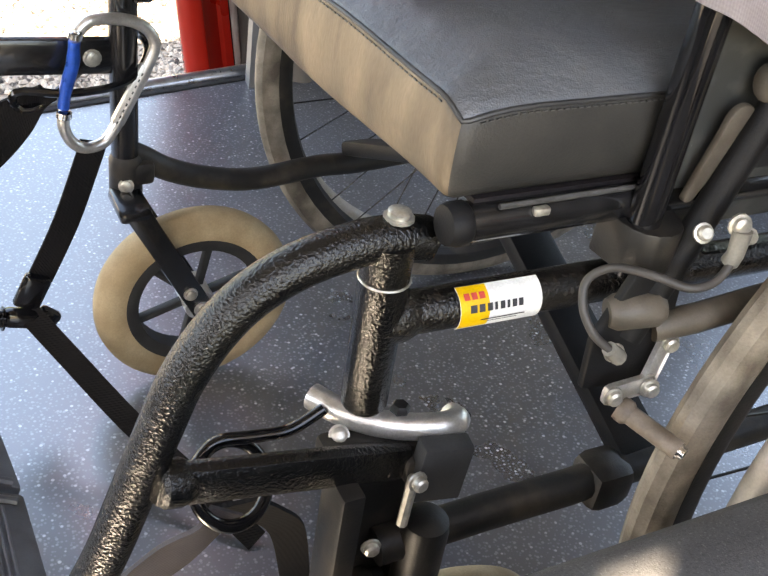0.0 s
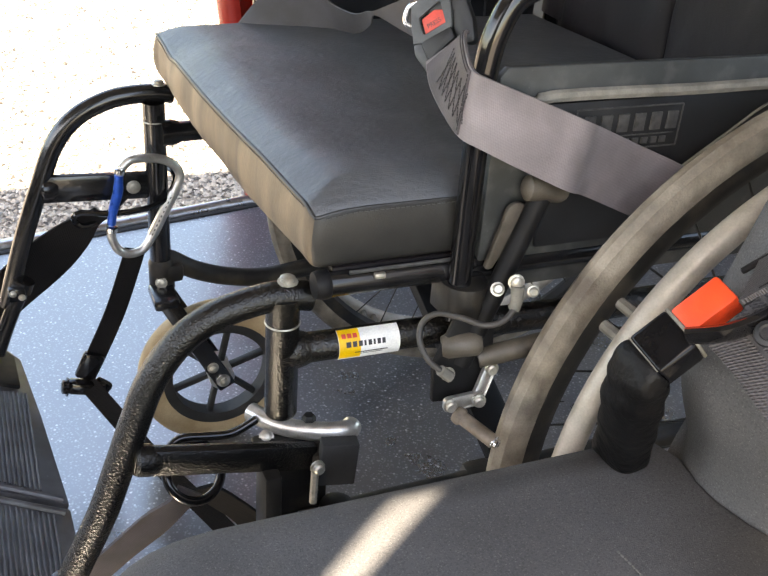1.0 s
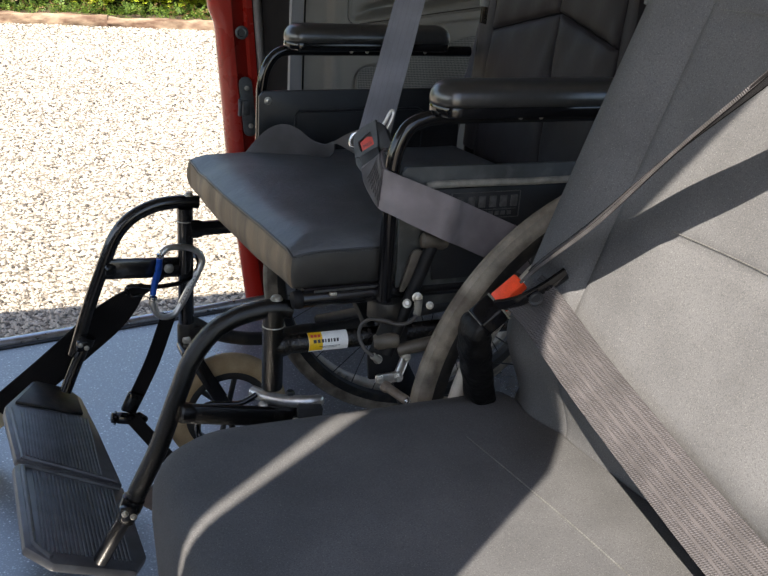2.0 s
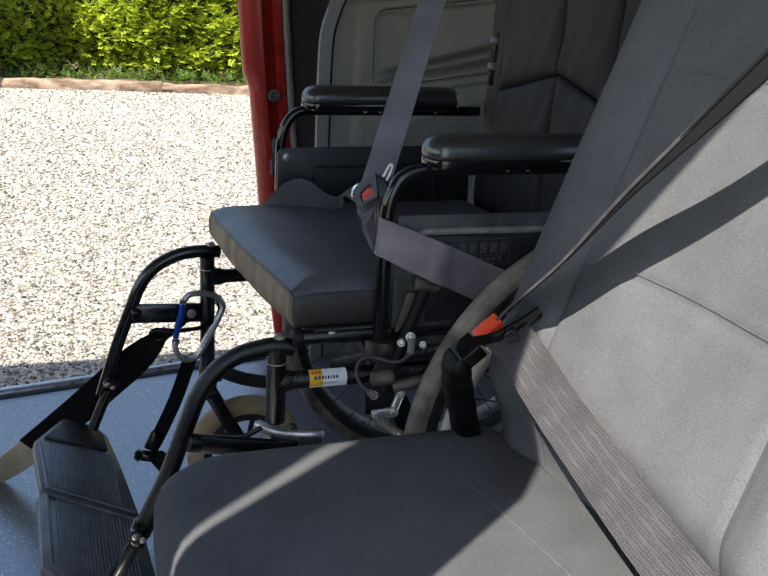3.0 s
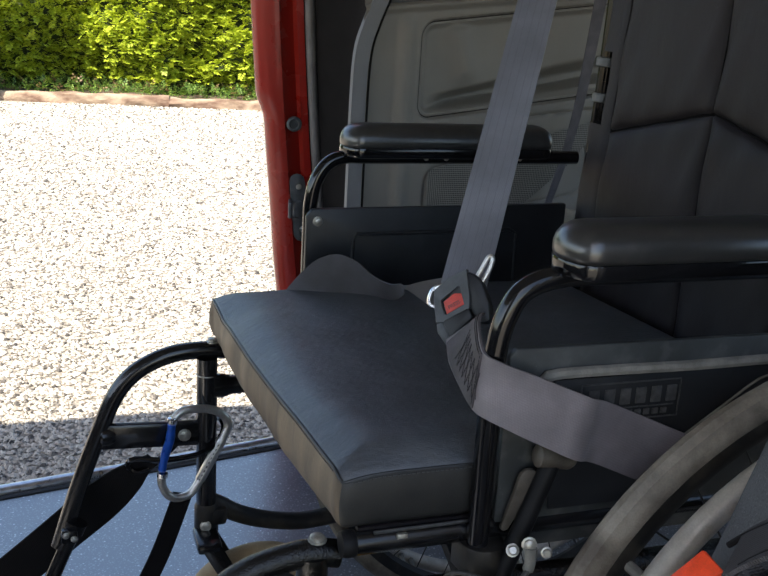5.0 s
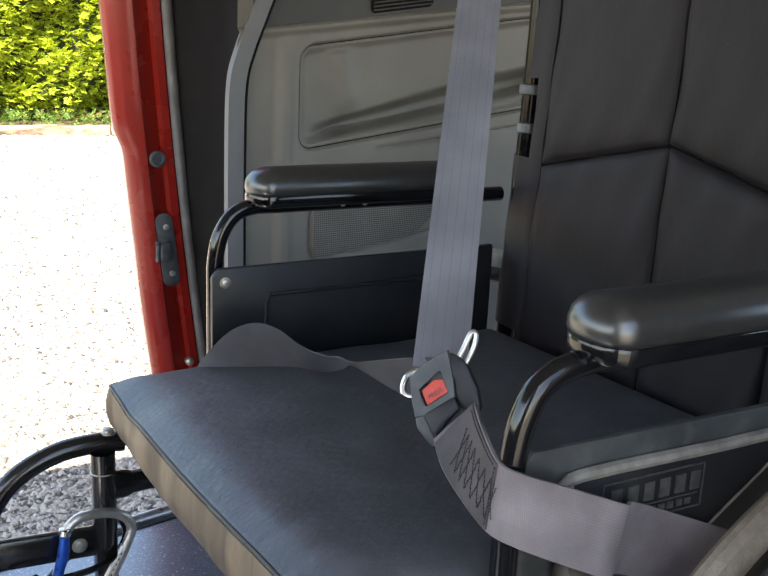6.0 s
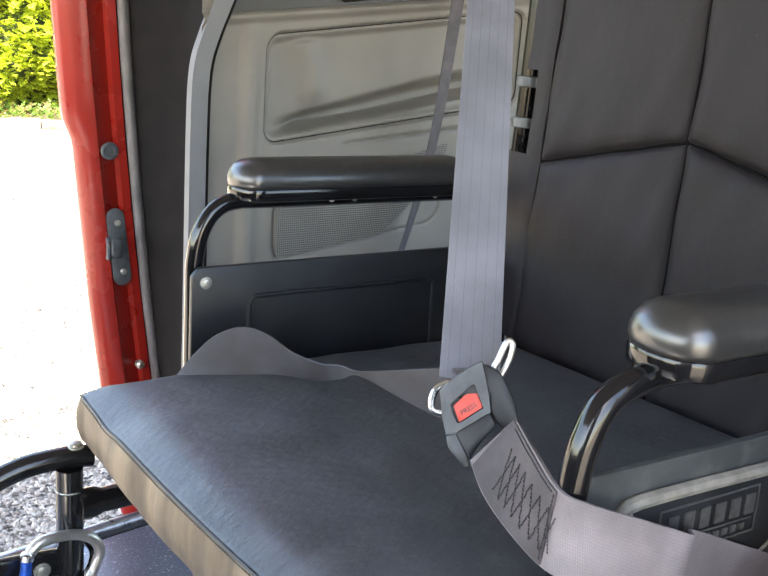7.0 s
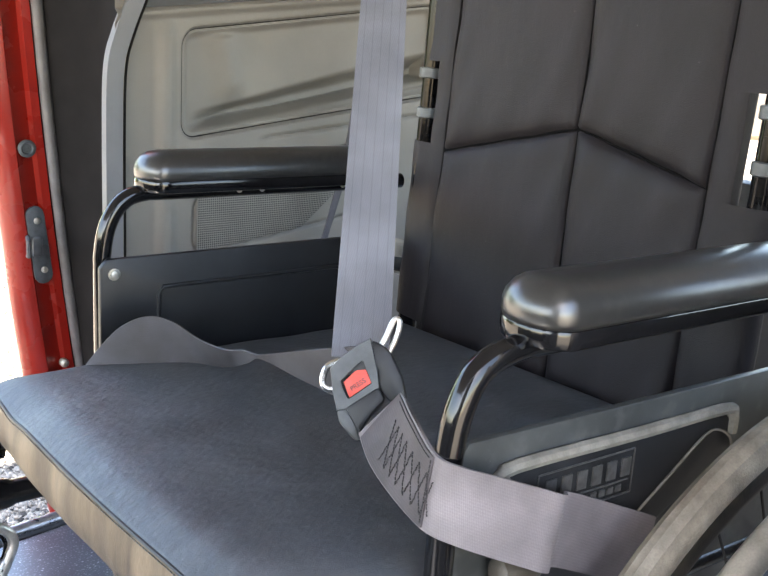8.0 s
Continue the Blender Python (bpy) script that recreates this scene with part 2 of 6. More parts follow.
M["red_button"] = material("red_button", (0.66, 0.075, 0.055), 0.45, scale=120, fine=900, vary=0.15)
M["orange_button"] = material("orange_button", (0.85, 0.07, 0.02), 0.4, scale=120, fine=900, vary=0.1)
M["buckle_grey"] = material("buckle_grey", (0.078, 0.085, 0.091), 0.42, scale=80, fine=1500, vary=0.25, bump=0.3)
M["cable"] = material("cable", (0.045, 0.042, 0.04), 0.5, scale=80, fine=900, vary=0.25, bump=0.2)
M["label_white"] = material("label_white", (0.78, 0.78, 0.76), 0.45, scale=120, fine=900, vary=0.06)
M["label_yellow"] = material("label_yellow", (0.8, 0.47, 0.01), 0.45, scale=120, fine=900, vary=0.08)
M["ink"] = material("ink", (0.03, 0.03, 0.035), 0.6, scale=100, fine=900)
M["seat_cloth"] = material("seat_cloth", (0.096, 0.098, 0.104), 0.85, scale=14, fine=1400, vary=0.14, bump=0.6, depth=0.0006, spec=0.25)
M["seat_cloth_dark"] = material("seat_cloth_dark", (0.072, 0.074, 0.078), 0.85, scale=14, fine=1400, vary=0.14, bump=0.6, depth=0.0006, spec=0.25)
for name in ("seat_cloth", "seat_cloth_dark"):
    overlay(M[name], "noise", 750, 0.50, 0.64, tuple(0.4 * c for c in (0.112, 0.113, 0.117)), 0.45)
    overlay(M[name], "noise", 900, 0.58, 0.70, (0.26, 0.26, 0.262), 0.35)
M["seam"] = material("seam", (0.12, 0.12, 0.117), 0.8, scale=100, fine=900)
M["floor_vinyl"] = material("floor_vinyl", (0.038, 0.046, 0.061), 0.30, scale=7, fine=500, vary=0.3, bump=0.12, depth=0.0003, spec=1.0)
M["floor_vinyl"].node_tree.nodes["Principled BSDF"].inputs["IOR"].default_value = 2.15
overlay(M["floor_vinyl"], "voronoi", 260, 0.34, 0.24, (0.26, 0.29, 0.33), 0.5)
overlay(M["floor_vinyl"], "voronoi", 170, 0.27, 0.20, (0.36, 0.38, 0.41), 0.7)
overlay(M["floor_vinyl"], "voronoi", 95, 0.17, 0.12, (0.62, 0.64, 0.67), 0.9)
M["aluminium"] = material("aluminium", (0.62, 0.63, 0.66), 0.3, metal=1.0, scale=60, fine=600, vary=0.15, bump=0.2)
M["red_paint"] = material("red_paint", (0.27, 0.012, 0.007), 0.28, scale=9, fine=1500, vary=0.04, bump=0.04, coat=0.15, spec=0.35)
M["trim_grey"] = material("trim_grey", (0.182, 0.164, 0.139), 0.6, scale=9, fine=1500, vary=0.08, bump=0.5, depth=0.0004)
M["trim_edge"] = material("trim_edge", (0.14, 0.142, 0.146), 0.6, scale=14, fine=1500, vary=0.08, bump=0.4, depth=0.0004)
M["trim_dark"] = material("trim_dark", (0.05, 0.048, 0.046), 0.6, scale=12, fine=1500, vary=0.15, bump=0.4)
M["grille"] = material("grille", (0.185, 0.17, 0.145), 0.6, scale=20, fine=1200, vary=0.1)
overlay(M["grille"], "voronoi", 270, 0.42, 0.3, (0.012, 0.011, 0.01), 1.0, 0.0, True)
M["gasket"] = material("gasket", (0.009, 0.0078, 0.0075), 0.8, scale=20, fine=900, vary=0.3, spec=0.12)
M["gasket_grey"] = material("gasket_grey", (0.13, 0.12, 0.115), 0.6, scale=30, fine=900, vary=0.2)
M["headliner"] = material("headliner", (0.22, 0.215, 0.205), 0.9, scale=10, fine=900, vary=0.1, bump=0.4)
M["gravel"] = material("gravel", (0.255, 0.222, 0.18), 0.9, color2=(0.40, 0.36, 0.305), scale=2.2, fine=45, bump=0.9, depth=0.02)
overlay(M["gravel"], "voronoi", 34, 0.35, 0.75, (0.13, 0.115, 0.09), 0.6)
M["soil"] = material("soil", (0.07, 0.05, 0.03), 0.95, scale=5, fine=60, vary=0.4, bump=0.8, depth=0.02)
M["timber"] = material("timber", (0.10, 0.055, 0.035), 0.9, color2=(0.34, 0.255, 0.18), scale=11, fine=90, bump=0.9, depth=0.006, stretch=(0.4, 1, 1))
M["white_frame"] = material("white_frame", (0.75, 0.77, 0.78), 0.5, scale=4, fine=200, vary=0.08)
M["pale_glass"] = material("pale_glass", (0.45, 0.6, 0.62), 0.08, scale=2, fine=50, vary=0.1, bump=0)
# pale yellow stands for sunlight on the black strap's lower end
M["sunlit_strap_end"] = material("sunlit_strap_end", (0.5, 0.44, 0.3), 0.7, scale=40, fine=900, vary=0.15)


def leaf_material(name, dark, light):
    m = bpy.data.materials.new(name)
    m.use_nodes = True
    N, L = m.node_tree.nodes, m.node_tree.links
    b = N["Principled BSDF"]
    g = N.new("ShaderNodeNewGeometry")
    r = N.new("ShaderNodeValToRGB")
    r.color_ramp.elements[0].color, r.color_ramp.elements[1].color = (*dark, 1), (*light, 1)
    L.new(g.outputs["Random Per Island"], r.inputs["Fac"])
    L.new(r.outputs["Color"], b.inputs["Base Color"])
    b.inputs["Roughness"].default_value = 0.6
    tr = N.new("ShaderNodeBsdfTranslucent")
    L.new(r.outputs["Color"], tr.inputs["Color"])
    mx = N.new("ShaderNodeMixShader")
    mx.inputs["Fac"].default_value = 0.42
    L.new(b.outputs["BSDF"], mx.inputs[1])
    L.new(tr.outputs["BSDF"], mx.inputs[2])
    L.new(mx.outputs["Shader"], N["Material Output"].inputs["Surface"])
    return m


M["leaf"] = leaf_material("leaf", (0.24, 0.32, 0.02), (0.48, 0.54, 0.04))
M["ivy"] = leaf_material("ivy", (0.05, 0.12, 0.02), (0.20, 0.30, 0.05))
M["dead_leaf"] = leaf_material("dead_leaf", (0.12, 0.07, 0.03), (0.3, 0.2, 0.09))


def stone_material():
    m = leaf_material("stone", (0.24, 0.215, 0.18), (0.46, 0.425, 0.365))
    N = m.node_tree.nodes
    [n for n in N if n.type == "MIX_SHADER"][0].inputs["Fac"].default_value = 0.0
    ramp = [n for n in N if n.type == "VALTORGB"][0].color_ramp
    for at, c in ((0.09, (0.09, 0.08, 0.07)), (0.19, (0.17, 0.152, 0.128)), (0.32, (0.29, 0.26, 0.22))):
        e = ramp.elements.new(at)
        e.color = (*c, 1)
    ramp.elements[0].color = (0.03, 0.028, 0.026, 1)
    N["Principled BSDF"].inputs["Roughness"].default_value = 0.85
    return m


M["stone"] = stone_material()


# ---- mesh helpers ----
def finish(bm, smooth=True, sharp=40):
    bmesh.ops.recalc_face_normals(bm, faces=bm.faces)
    if smooth:
        for f in bm.faces:
            f.smooth = True
        for e in bm.edges:
            if len(e.link_faces) == 2 and e.calc_face_angle(0) > radians(sharp):
                e.smooth = False
    return bm


def part(name, bm, mat, parent=None, label="", smooth=True, sharp=40):
    finish(bm, smooth, sharp)
    me = bpy.data.meshes.new(name)
    bm.to_mesh(me)
    bm.free()
    for m_ in (mat if isinstance(mat, (list, tuple)) else [mat]):
        me.materials.append(m_)
    ob = new(name, me)
    if parent is not None:
        ob.parent = parent
        if parent.type == "EMPTY":
            ob.matrix_parent_inverse = Matrix.Translation(-Vector(parent.location))
    if label:
        tagged(ob, label)
    return ob


def thing(name, at, label, category, group="", kind=""):
    e = new(name)
    e.location = at
    e.empty_display_size = 0.05
    return tagged(e, label, category, group, kind)


def B():
    return bmesh.new()


def spline(pts, n=6, closed=False):
    """Points of a smooth curve through the given ones."""
    P = [Vector(p) for p in pts]
    out = []
    k = len(P)
    for i in range(k if closed else k - 1):
        p0 = P[(i - 1) % k] if closed or i > 0 else P[0]
        p1, p2 = P[i % k], P[(i + 1) % k]
        p3 = P[(i + 2) % k] if closed or i + 2 < k else P[-1]
        for j in range(n):
            t = j / n
            out.append(0.5 * ((2 * p1) + (p2 - p0) * t + (2 * p0 - 5 * p1 + 4 * p2 - p3) * t * t + (3 * p1 - p0 - 3 * p2 + p3) * t ** 3))
    if not closed:
        out.append(P[-1])
    return out


def tube(bm, pts, r, seg=12, closed=False, smooth=0, cap=True, squash=1.0):
    """A round bar along the points, its radius r one number or one for each point."""
    P = spline(pts, smooth, closed) if smooth else [Vector(p) for p in pts]
    n = len(P)
    rad = [r] * n if not isinstance(r, (list, tuple)) else [r[min(len(r) - 1, int(i * len(r) / n))] for i in range(n)]
    rings, up = [], None
    for i, p in enumerate(P):
        a = P[(i - 1) % n] if closed or i else P[0]
        b = P[(i + 1) % n] if closed or i < n - 1 else P[-1]
        d = (b - a).normalized()
        if up is None:
            up = d.orthogonal().normalized()
        up = (up - d * up.dot(d)).normalized()
        side = d.cross(up)
        rings.append([bm.verts.new(p + (up * math.cos(q) + side * math.sin(q) * squash) * rad[i])
                      for q in (2 * math.pi * k / seg for k in range(seg))])
    for i in range(n if closed else n - 1):
        A, C = rings[i], rings[(i + 1) % n]
        off = 0
        if closed and i == n - 1:
            off = min(range(seg), key=lambda o: (A[0].co - C[o].co).length)
        for k in range(seg):
            bm.faces.new((A[k], A[(k + 1) % seg], C[(k + 1 + off) % seg], C[(k + off) % seg]))
    if cap and not closed:
        bm.faces.new(rings[0][::-1])
        bm.faces.new(rings[-1])
    return bm


def strap_uv(bm, rings, along, across):
    """Lays a strap's length and breadth, in metres, into its UV map."""
    uv = bm.loops.layers.uv.verify()
    where = {}
    for u, r in zip(along, rings):
        for v, x in zip(r, across):
            where[v] = (u, x)
    for f in bm.faces:
        for lp in f.loops:
            if lp.vert in where:
                lp[uv].uv = where[lp.vert]


def lengths(P):
    out = [0.0]
    for a, c in zip(P, P[1:]):
        out.append(out[-1] + (c - a).length)
    return out


def ribbon(bm, pts, sides, width, thick=0.0015, smooth=8):
    """A flat strap along the points, sides giving the way across it at each."""
    P, S = spline(pts, smooth), [v.normalized() for v in spline(sides, smooth)]
    rings = []
    for i, p in enumerate(P):
        d = (P[min(i + 1, len(P) - 1)] - P[max(i - 1, 0)]).normalized()
        s = (S[i] - d * S[i].dot(d)).normalized()
        nn = d.cross(s) * thick / 2
        w = s * width / 2
        rings.append([bm.verts.new(q) for q in (p - w - nn, p - w * 0.5 - nn, p + w * 0.5 - nn, p + w - nn, p + w + nn, p + w * 0.5 + nn, p - w * 0.5 + nn, p - w + nn)])
    for A, C in zip(rings, rings[1:]):
        for k in range(8):
            bm.faces.new((A[k], A[(k + 1) % 8], C[(k + 1) % 8], C[k]))
    bm.faces.new(rings[0][::-1])
    bm.faces.new(rings[-1])
    strap_uv(bm, rings, lengths(P), [width * f for f in (0, 0.25, 0.75, 1, 1, 0.75, 0.25, 0)])
    return bm


def strip(bm, one, two, thick=0.0016, smooth=7):
    """A strap between two edges, a little puffed."""
    A, C = spline(one, smooth), spline(two, smooth)
    n = min(len(A), len(C))
    rings = []
    for i in range(n):
        d = (A[min(i + 1, n - 1)] + C[min(i + 1, n - 1)] - A[max(i - 1, 0)] - C[max(i - 1, 0)]).normalized()
        nn = d.cross(C[i] - A[i]).normalized() * thick / 2
        row = [A[i] + (C[i] - A[i]) * t for t in (0, 0.08, 0.3, 0.5, 0.7, 0.92, 1)]
        rings.append([bm.verts.new(p - nn) for p in row] + [bm.verts.new(p + nn) for p in row[::-1]])
    for P, Q in zip(rings, rings[1:]):
        for k in range(14):
            bm.faces.new((P[k], P[(k + 1) % 14], Q[(k + 1) % 14], Q[k]))
    bm.faces.new(rings[0][::-1])
    bm.faces.new(rings[-1])
    wide = (A[n // 3] - C[n // 3]).length
    ts = [0, 0.08, 0.3, 0.5, 0.7, 0.92, 1]
    strap_uv(bm, rings, lengths([(A[i] + C[i]) / 2 for i in range(n)]), [wide * f for f in ts + ts[::-1]])
    return bm


def box(bm, at, size, bevel=0.0, turn=None, seg=2):
    """A block with rounded edges."""
    m = Matrix.Translation(at) @ (turn or Matrix.Identity(4)) @ Matrix.Diagonal((*size, 1))
    r = bmesh.ops.create_cube(bm, size=1, matrix=m)
    if bevel:
        es = {e for v in r["verts"] for e in v.link_edges}
        bmesh.ops.bevel(bm, geom=list(es), offset=bevel, segments=seg, profile=0.5, affect="EDGES")
    return bm


def slab(bm, outline, lift, bevel=0.0, seg=2):
    """A plate: an outline of 3D points pushed along lift."""
    vs = [bm.verts.new(p) for p in outline]
    f = bm.faces.new(vs)
    r = bmesh.ops.extrude_face_region(bm, geom=[f])
    top = [g for g in r["geom"] if isinstance(g, bmesh.types.BMVert)]
    for v in top:
        v.co += Vector(lift)
    if bevel:
        es = {e for v in vs + top for e in v.link_edges}
        bmesh.ops.bevel(bm, geom=list(es), offset=bevel, segments=seg, profile=0.5, affect="EDGES")
    return bm


def lathe(bm, at, axis, profile, seg=32, closed=False):
    """Turns a profile of (radius, along) round an axis."""
    ax = Vector(axis).normalized()
    u = ax.orthogonal().normalized()
    v = ax.cross(u)
    rings = []
    for r, a in profile:
        rings.append([bm.verts.new(Vector(at) + ax * a + (u * math.cos(q) + v * math.sin(q)) * r)
                      for q in (2 * math.pi * k / seg for k in range(seg))])
    pairs = list(zip(rings, rings[1:])) + ([(rings[-1], rings[0])] if closed else [])
    for A, C in pairs:
        for k in range(seg):
            bm.faces.new((A[k], A[(k + 1) % seg], C[(k + 1) % seg], C[k]))
    if not closed:
        bm.faces.new(rings[0][::-1])
        bm.faces.new(rings[-1])
    return bm


def ring(bm, at, axis, R, r, seg=64, sides=12, flat=1.0):
    prof = [(R + r * math.cos(q), flat * r * math.sin(q)) for q in (2 * math.pi * k / sides for k in range(sides))]
    return lathe(bm, at, axis, prof, seg, closed=True)


def turn_to(d, up=(0, 0, 1)):
    """The turn that brings +x to d, with z near up."""
    x = Vector(d).normalized()
    y = Vector(up).cross(x).normalized()
    z = x.cross(y)
    return Matrix((x, y, z)).transposed().to_4x4()


def smooth(a, c, v):
    t = max(0.0, min(1.0, (v - a) / (c - a)))
    return t * t * (3 - 2 * t)


# ---- the vehicle ----
FZ = 0.04          # top of the vehicle's floor
GZ = -0.40         # the drive outside
ROOF = 1.40
VAN = Vector((0.9827, 0.1851, 0))      # the way along the vehicle's far side
OUT = Vector((-0.1851, 0.9827, 0))     # the way out of it


def sill(x, out=0.0, z=0.0):
    return Vector((x, 0.995 + 0.188 * x, z)) + OUT * out


b = B()
slab(b, [Vector((-1.7, -0.66, FZ - 0.06)), Vector((1.7, -0.66, FZ - 0.06)), sill(1.7, 0, FZ - 0.06), sill(-1.7, 0, FZ - 0.06)], (0, 0, 0.06))
tagged(part("floor", b, M["floor_vinyl"], smooth=False), "dark blue-grey speckled vinyl floor inside the vehicle", "floor", kind="structure")

door_sill = thing("door_sill", tuple(sill(0, 0.02, FZ)), "bright aluminium door sill with black rubber strips", "sill", kind="structure")
b = B()
box(b, sill(0, 0.0075, FZ - 0.008), (3.4, 0.014, 0.022), 0.003, turn_to(VAN))
part("inner_strip", b, M["rubber"], door_sill, "black rubber strip")
b = B()
tube(b, [sill(-1.7, 0.026, FZ + 0.001), sill(1.7, 0.026, FZ + 0.001)], 0.0125, 14)
part("edge_bar", b, M["aluminium"], door_sill)
b = B()
box(b, sill(0, 0.046, FZ - 0.02), (3.4, 0.014, 0.022), 0.003, turn_to(VAN))
part("outer_strip", b, M["rubber"], door_sill, "black rubber strip")
b = B()
box(b, sill(0, 0.063, FZ - 0.022), (3.4, 0.022, 0.02), 0.004, turn_to(VAN))
part("step_edge", b, M["aluminium"], door_sill)
# red skirt added below the sill to stop light under the floor
b = B()
box(b, sill(0, 0.062, FZ - 0.17), (3.4, 0.03, 0.27), 0.008, turn_to(VAN))
part("skirt", b, M["red_paint"], door_sill, "red painted skirt")

b = B()
box(b, (0, 0.27, ROOF + 0.03), (3.5, 1.92, 0.06), 0.02)
tagged(part("ceiling", b, M["headliner"]), "pale grey cloth headliner of the vehicle", "ceiling", kind="structure")


def wall_block(name, at, size, mat, label):
    b = B()
    box(b, at, size, 0.004)
    tagged(part(name, b, mat), label, "wall", kind="structure")


wall_block("wall_rear", (1.72, 0.36, 0.29), (0.06, 2.2, 0.58), M["trim_dark"], "dark lining of the tailgate under its window")
wall_block("wall_rear_top", (1.72, 0.36, 1.31), (0.06, 2.2, 0.18), M["trim_dark"], "dark rail above the rear window")
wall_block("wall_rear_left", (1.72, 1.24, 0.90), (0.056, 0.44, 0.64), M["trim_dark"], "dark pillar beside the rear window")
wall_block("wall_rear_right", (1.72, -0.52, 0.90), (0.056, 0.44, 0.64), M["trim_dark"], "dark pillar beside the rear window")
wall_block("wall_front", (-1.74, 0.36, 0.36), (0.06, 2.2, 0.72), M["trim_dark"], "dark lining under the windscreen")
# unseen pillar and door edge, outlined to shape the sunlight on the seat
b = B()
slab(b, [(x, -0.640, z) for x, z in ((-0.526, 0.0), (-0.230, 0.0), (-0.230, 1.09), (-0.280, 1.27), (-0.290, 1.40), (-0.526, 1.40))], (0, -0.02, 0), 0.004)
tagged(part("pillar_sun_mask", b, M["trim_dark"]), "unseen dark door pillar, cut to shape the sunlight on the passenger seat", "wall", kind="structure")
b = B()
slab(b, [(x, -0.662, z) for x, z in ((-0.809, 0.0), (-0.545, 0.0), (-0.588, 1.10), (-0.607, 1.40), (-0.809, 1.40))], (0, -0.02, 0), 0.004)
tagged(part("door_sun_mask", b, M["trim_dark"]), "unseen dark door edge, set to leave a sunlit slit on the seat", "wall", kind="structure")
wall_block("wall_side", (-1.27, -0.65, 0.42), (0.93, 0.06, 0.8), M["trim_dark"], "dark side lining ahead of the open door")
wall_block("wall_side_top", (-1.27, -0.65, 1.35), (0.93, 0.06, 0.14), M["trim_dark"], "dark rail above the side window")
# unseen wall added to block light; its opening lets some reach the far trim
wall_block("light_block_rear", (1.09, -0.67, 0.40), (1.20, 0.06, 0.80), M["trim_dark"], "unseen dark side wall, added to block light on the chair's right")
wall_block("light_block_rear_top", (1.09, -0.67, 1.34), (1.20, 0.06, 0.12), M["trim_dark"], "unseen dark rail above the added side window opening")
wall_block("light_block_post", (0.53, -0.67, 1.04), (0.08, 0.058, 0.48), M["trim_dark"], "unseen dark post beside the added side window opening")
# unseen near skirt, blocks light that would pass beneath the floor
wall_block("skirt_near", (0.0, -0.68, -0.12), (3.4, 0.05, 0.28), M["red_paint"], "unseen red painted skirt, added to stop light under the floor")


def loft(bm, rows):
    """A sheet through rows of points."""
    vs = [[bm.verts.new(p) for p in r] for r in rows]
    for A, C in zip(vs, vs[1:]):
        for k in range(len(A) - 1):
            bm.faces.new((A[k], A[k + 1], C[k + 1], C[k]))
    return vs


def jamb_x(z):
    return 0.438 - 0.15 * z + 0.05 * z * z


pillar = thing("door_pillar", (0.45, 1.4, -0.1), "red painted door pillar with a latch plate and grey weather strip", "pillar", kind="structure")
b = B()
rows = []
for i in range(91):
    z = -0.12 + 1.54 * i / 90
    x = jamb_x(z)
    k = 0.013 * smooth(0.605, 0.66, z) + 0.003 * smooth(0.45, 0.3, z)
    rows.append([(x + 0.03 - k, 1.47, z), (x + 0.002 - k, 1.44, z), (x - 0.002 - k, 1.41, z), (x + 0.003 - k, 1.396, z), (x + 0.014 - 0.6 * k, 1.385, z), (x + 0.028, 1.378, z), (x + 0.033, 1.3775, z),
                 (x + 0.037, 1.382, z), (x + 0.062, 1.388, z), (x + 0.068, 1.38, z), (x + 0.082, 1.379, z), (x + 0.082, 1.47, z)])
loft(b, rows)
part("jamb", b, M["red_paint"], pillar)
b = B()
tube(b, [(jamb_x(-0.1 + 1.5 * i / 20) + 0.093, 1.374, -0.1 + 1.5 * i / 20) for i in range(21)], 0.010, 10)
part("weather_strip", b, M["gasket_grey"], pillar, "grey rubber weather strip")


def trim_y(x):
    return 1.066 + 0.09 * (x - 0.569)


b = B()
rows = []
for i in range(31):
    z = -0.1 + 1.5 * i / 30
    e = 0.452 + 0.05 * max(0, (z - 0.78)) / 0.12 * min(1, max(0, z - 0.78) / 0.1)
    rows.append([(jamb_x(z) + 0.07, 1.42, z), (jamb_x(z) + 0.096, 1.378, z), (0.51, 1.28, z), (0.50, 1.15, z), (e + 0.012, 1.078, z)])
loft(b, rows)
part("return_lining", b, M["gasket"], pillar, "dark rubbery lining")

b = B()
lathe(b, (jamb_x(0.6) + 0.052, 1.379, 0.600), (0, -1, 0), [(0.0155, -0.002), (0.0155, 0.002), (0.013, 0.004), (0.010, 0.004), (0.008, 0.0008), (0.001, 0.0004)], 20)
part("plug", b, M["buckle_grey"], pillar, "round rubber plug")
b = B()
xs = jamb_x(0.43) + 0.05
out = [(xs + 0.002 + 0.0165 * math.cos(q) - 0.12 * (dz), 1.383, 0.427 + dz + 0.0165 * math.sin(q)) for q, dz in
       [(a * math.pi / 6, 0.055) for a in range(0, 7)] + [(a * math.pi / 6, -0.055) for a in range(6, 13)]]
slab(b, out, (0, -0.006, 0), 0.0015)
plate = part("latch_plate", b, M["buckle_grey"], pillar, "grey steel latch plate")
for dz in (-0.045, 0.045):
    part("screw", lathe(B(), (xs + 0.004 - 0.12 * dz, 1.377, 0.427 + dz), (0, -1, 0), [(0.006, 0), (0.006, 0.003), (0.004, 0.004)], 12), M["zinc"], plate)
b = B()
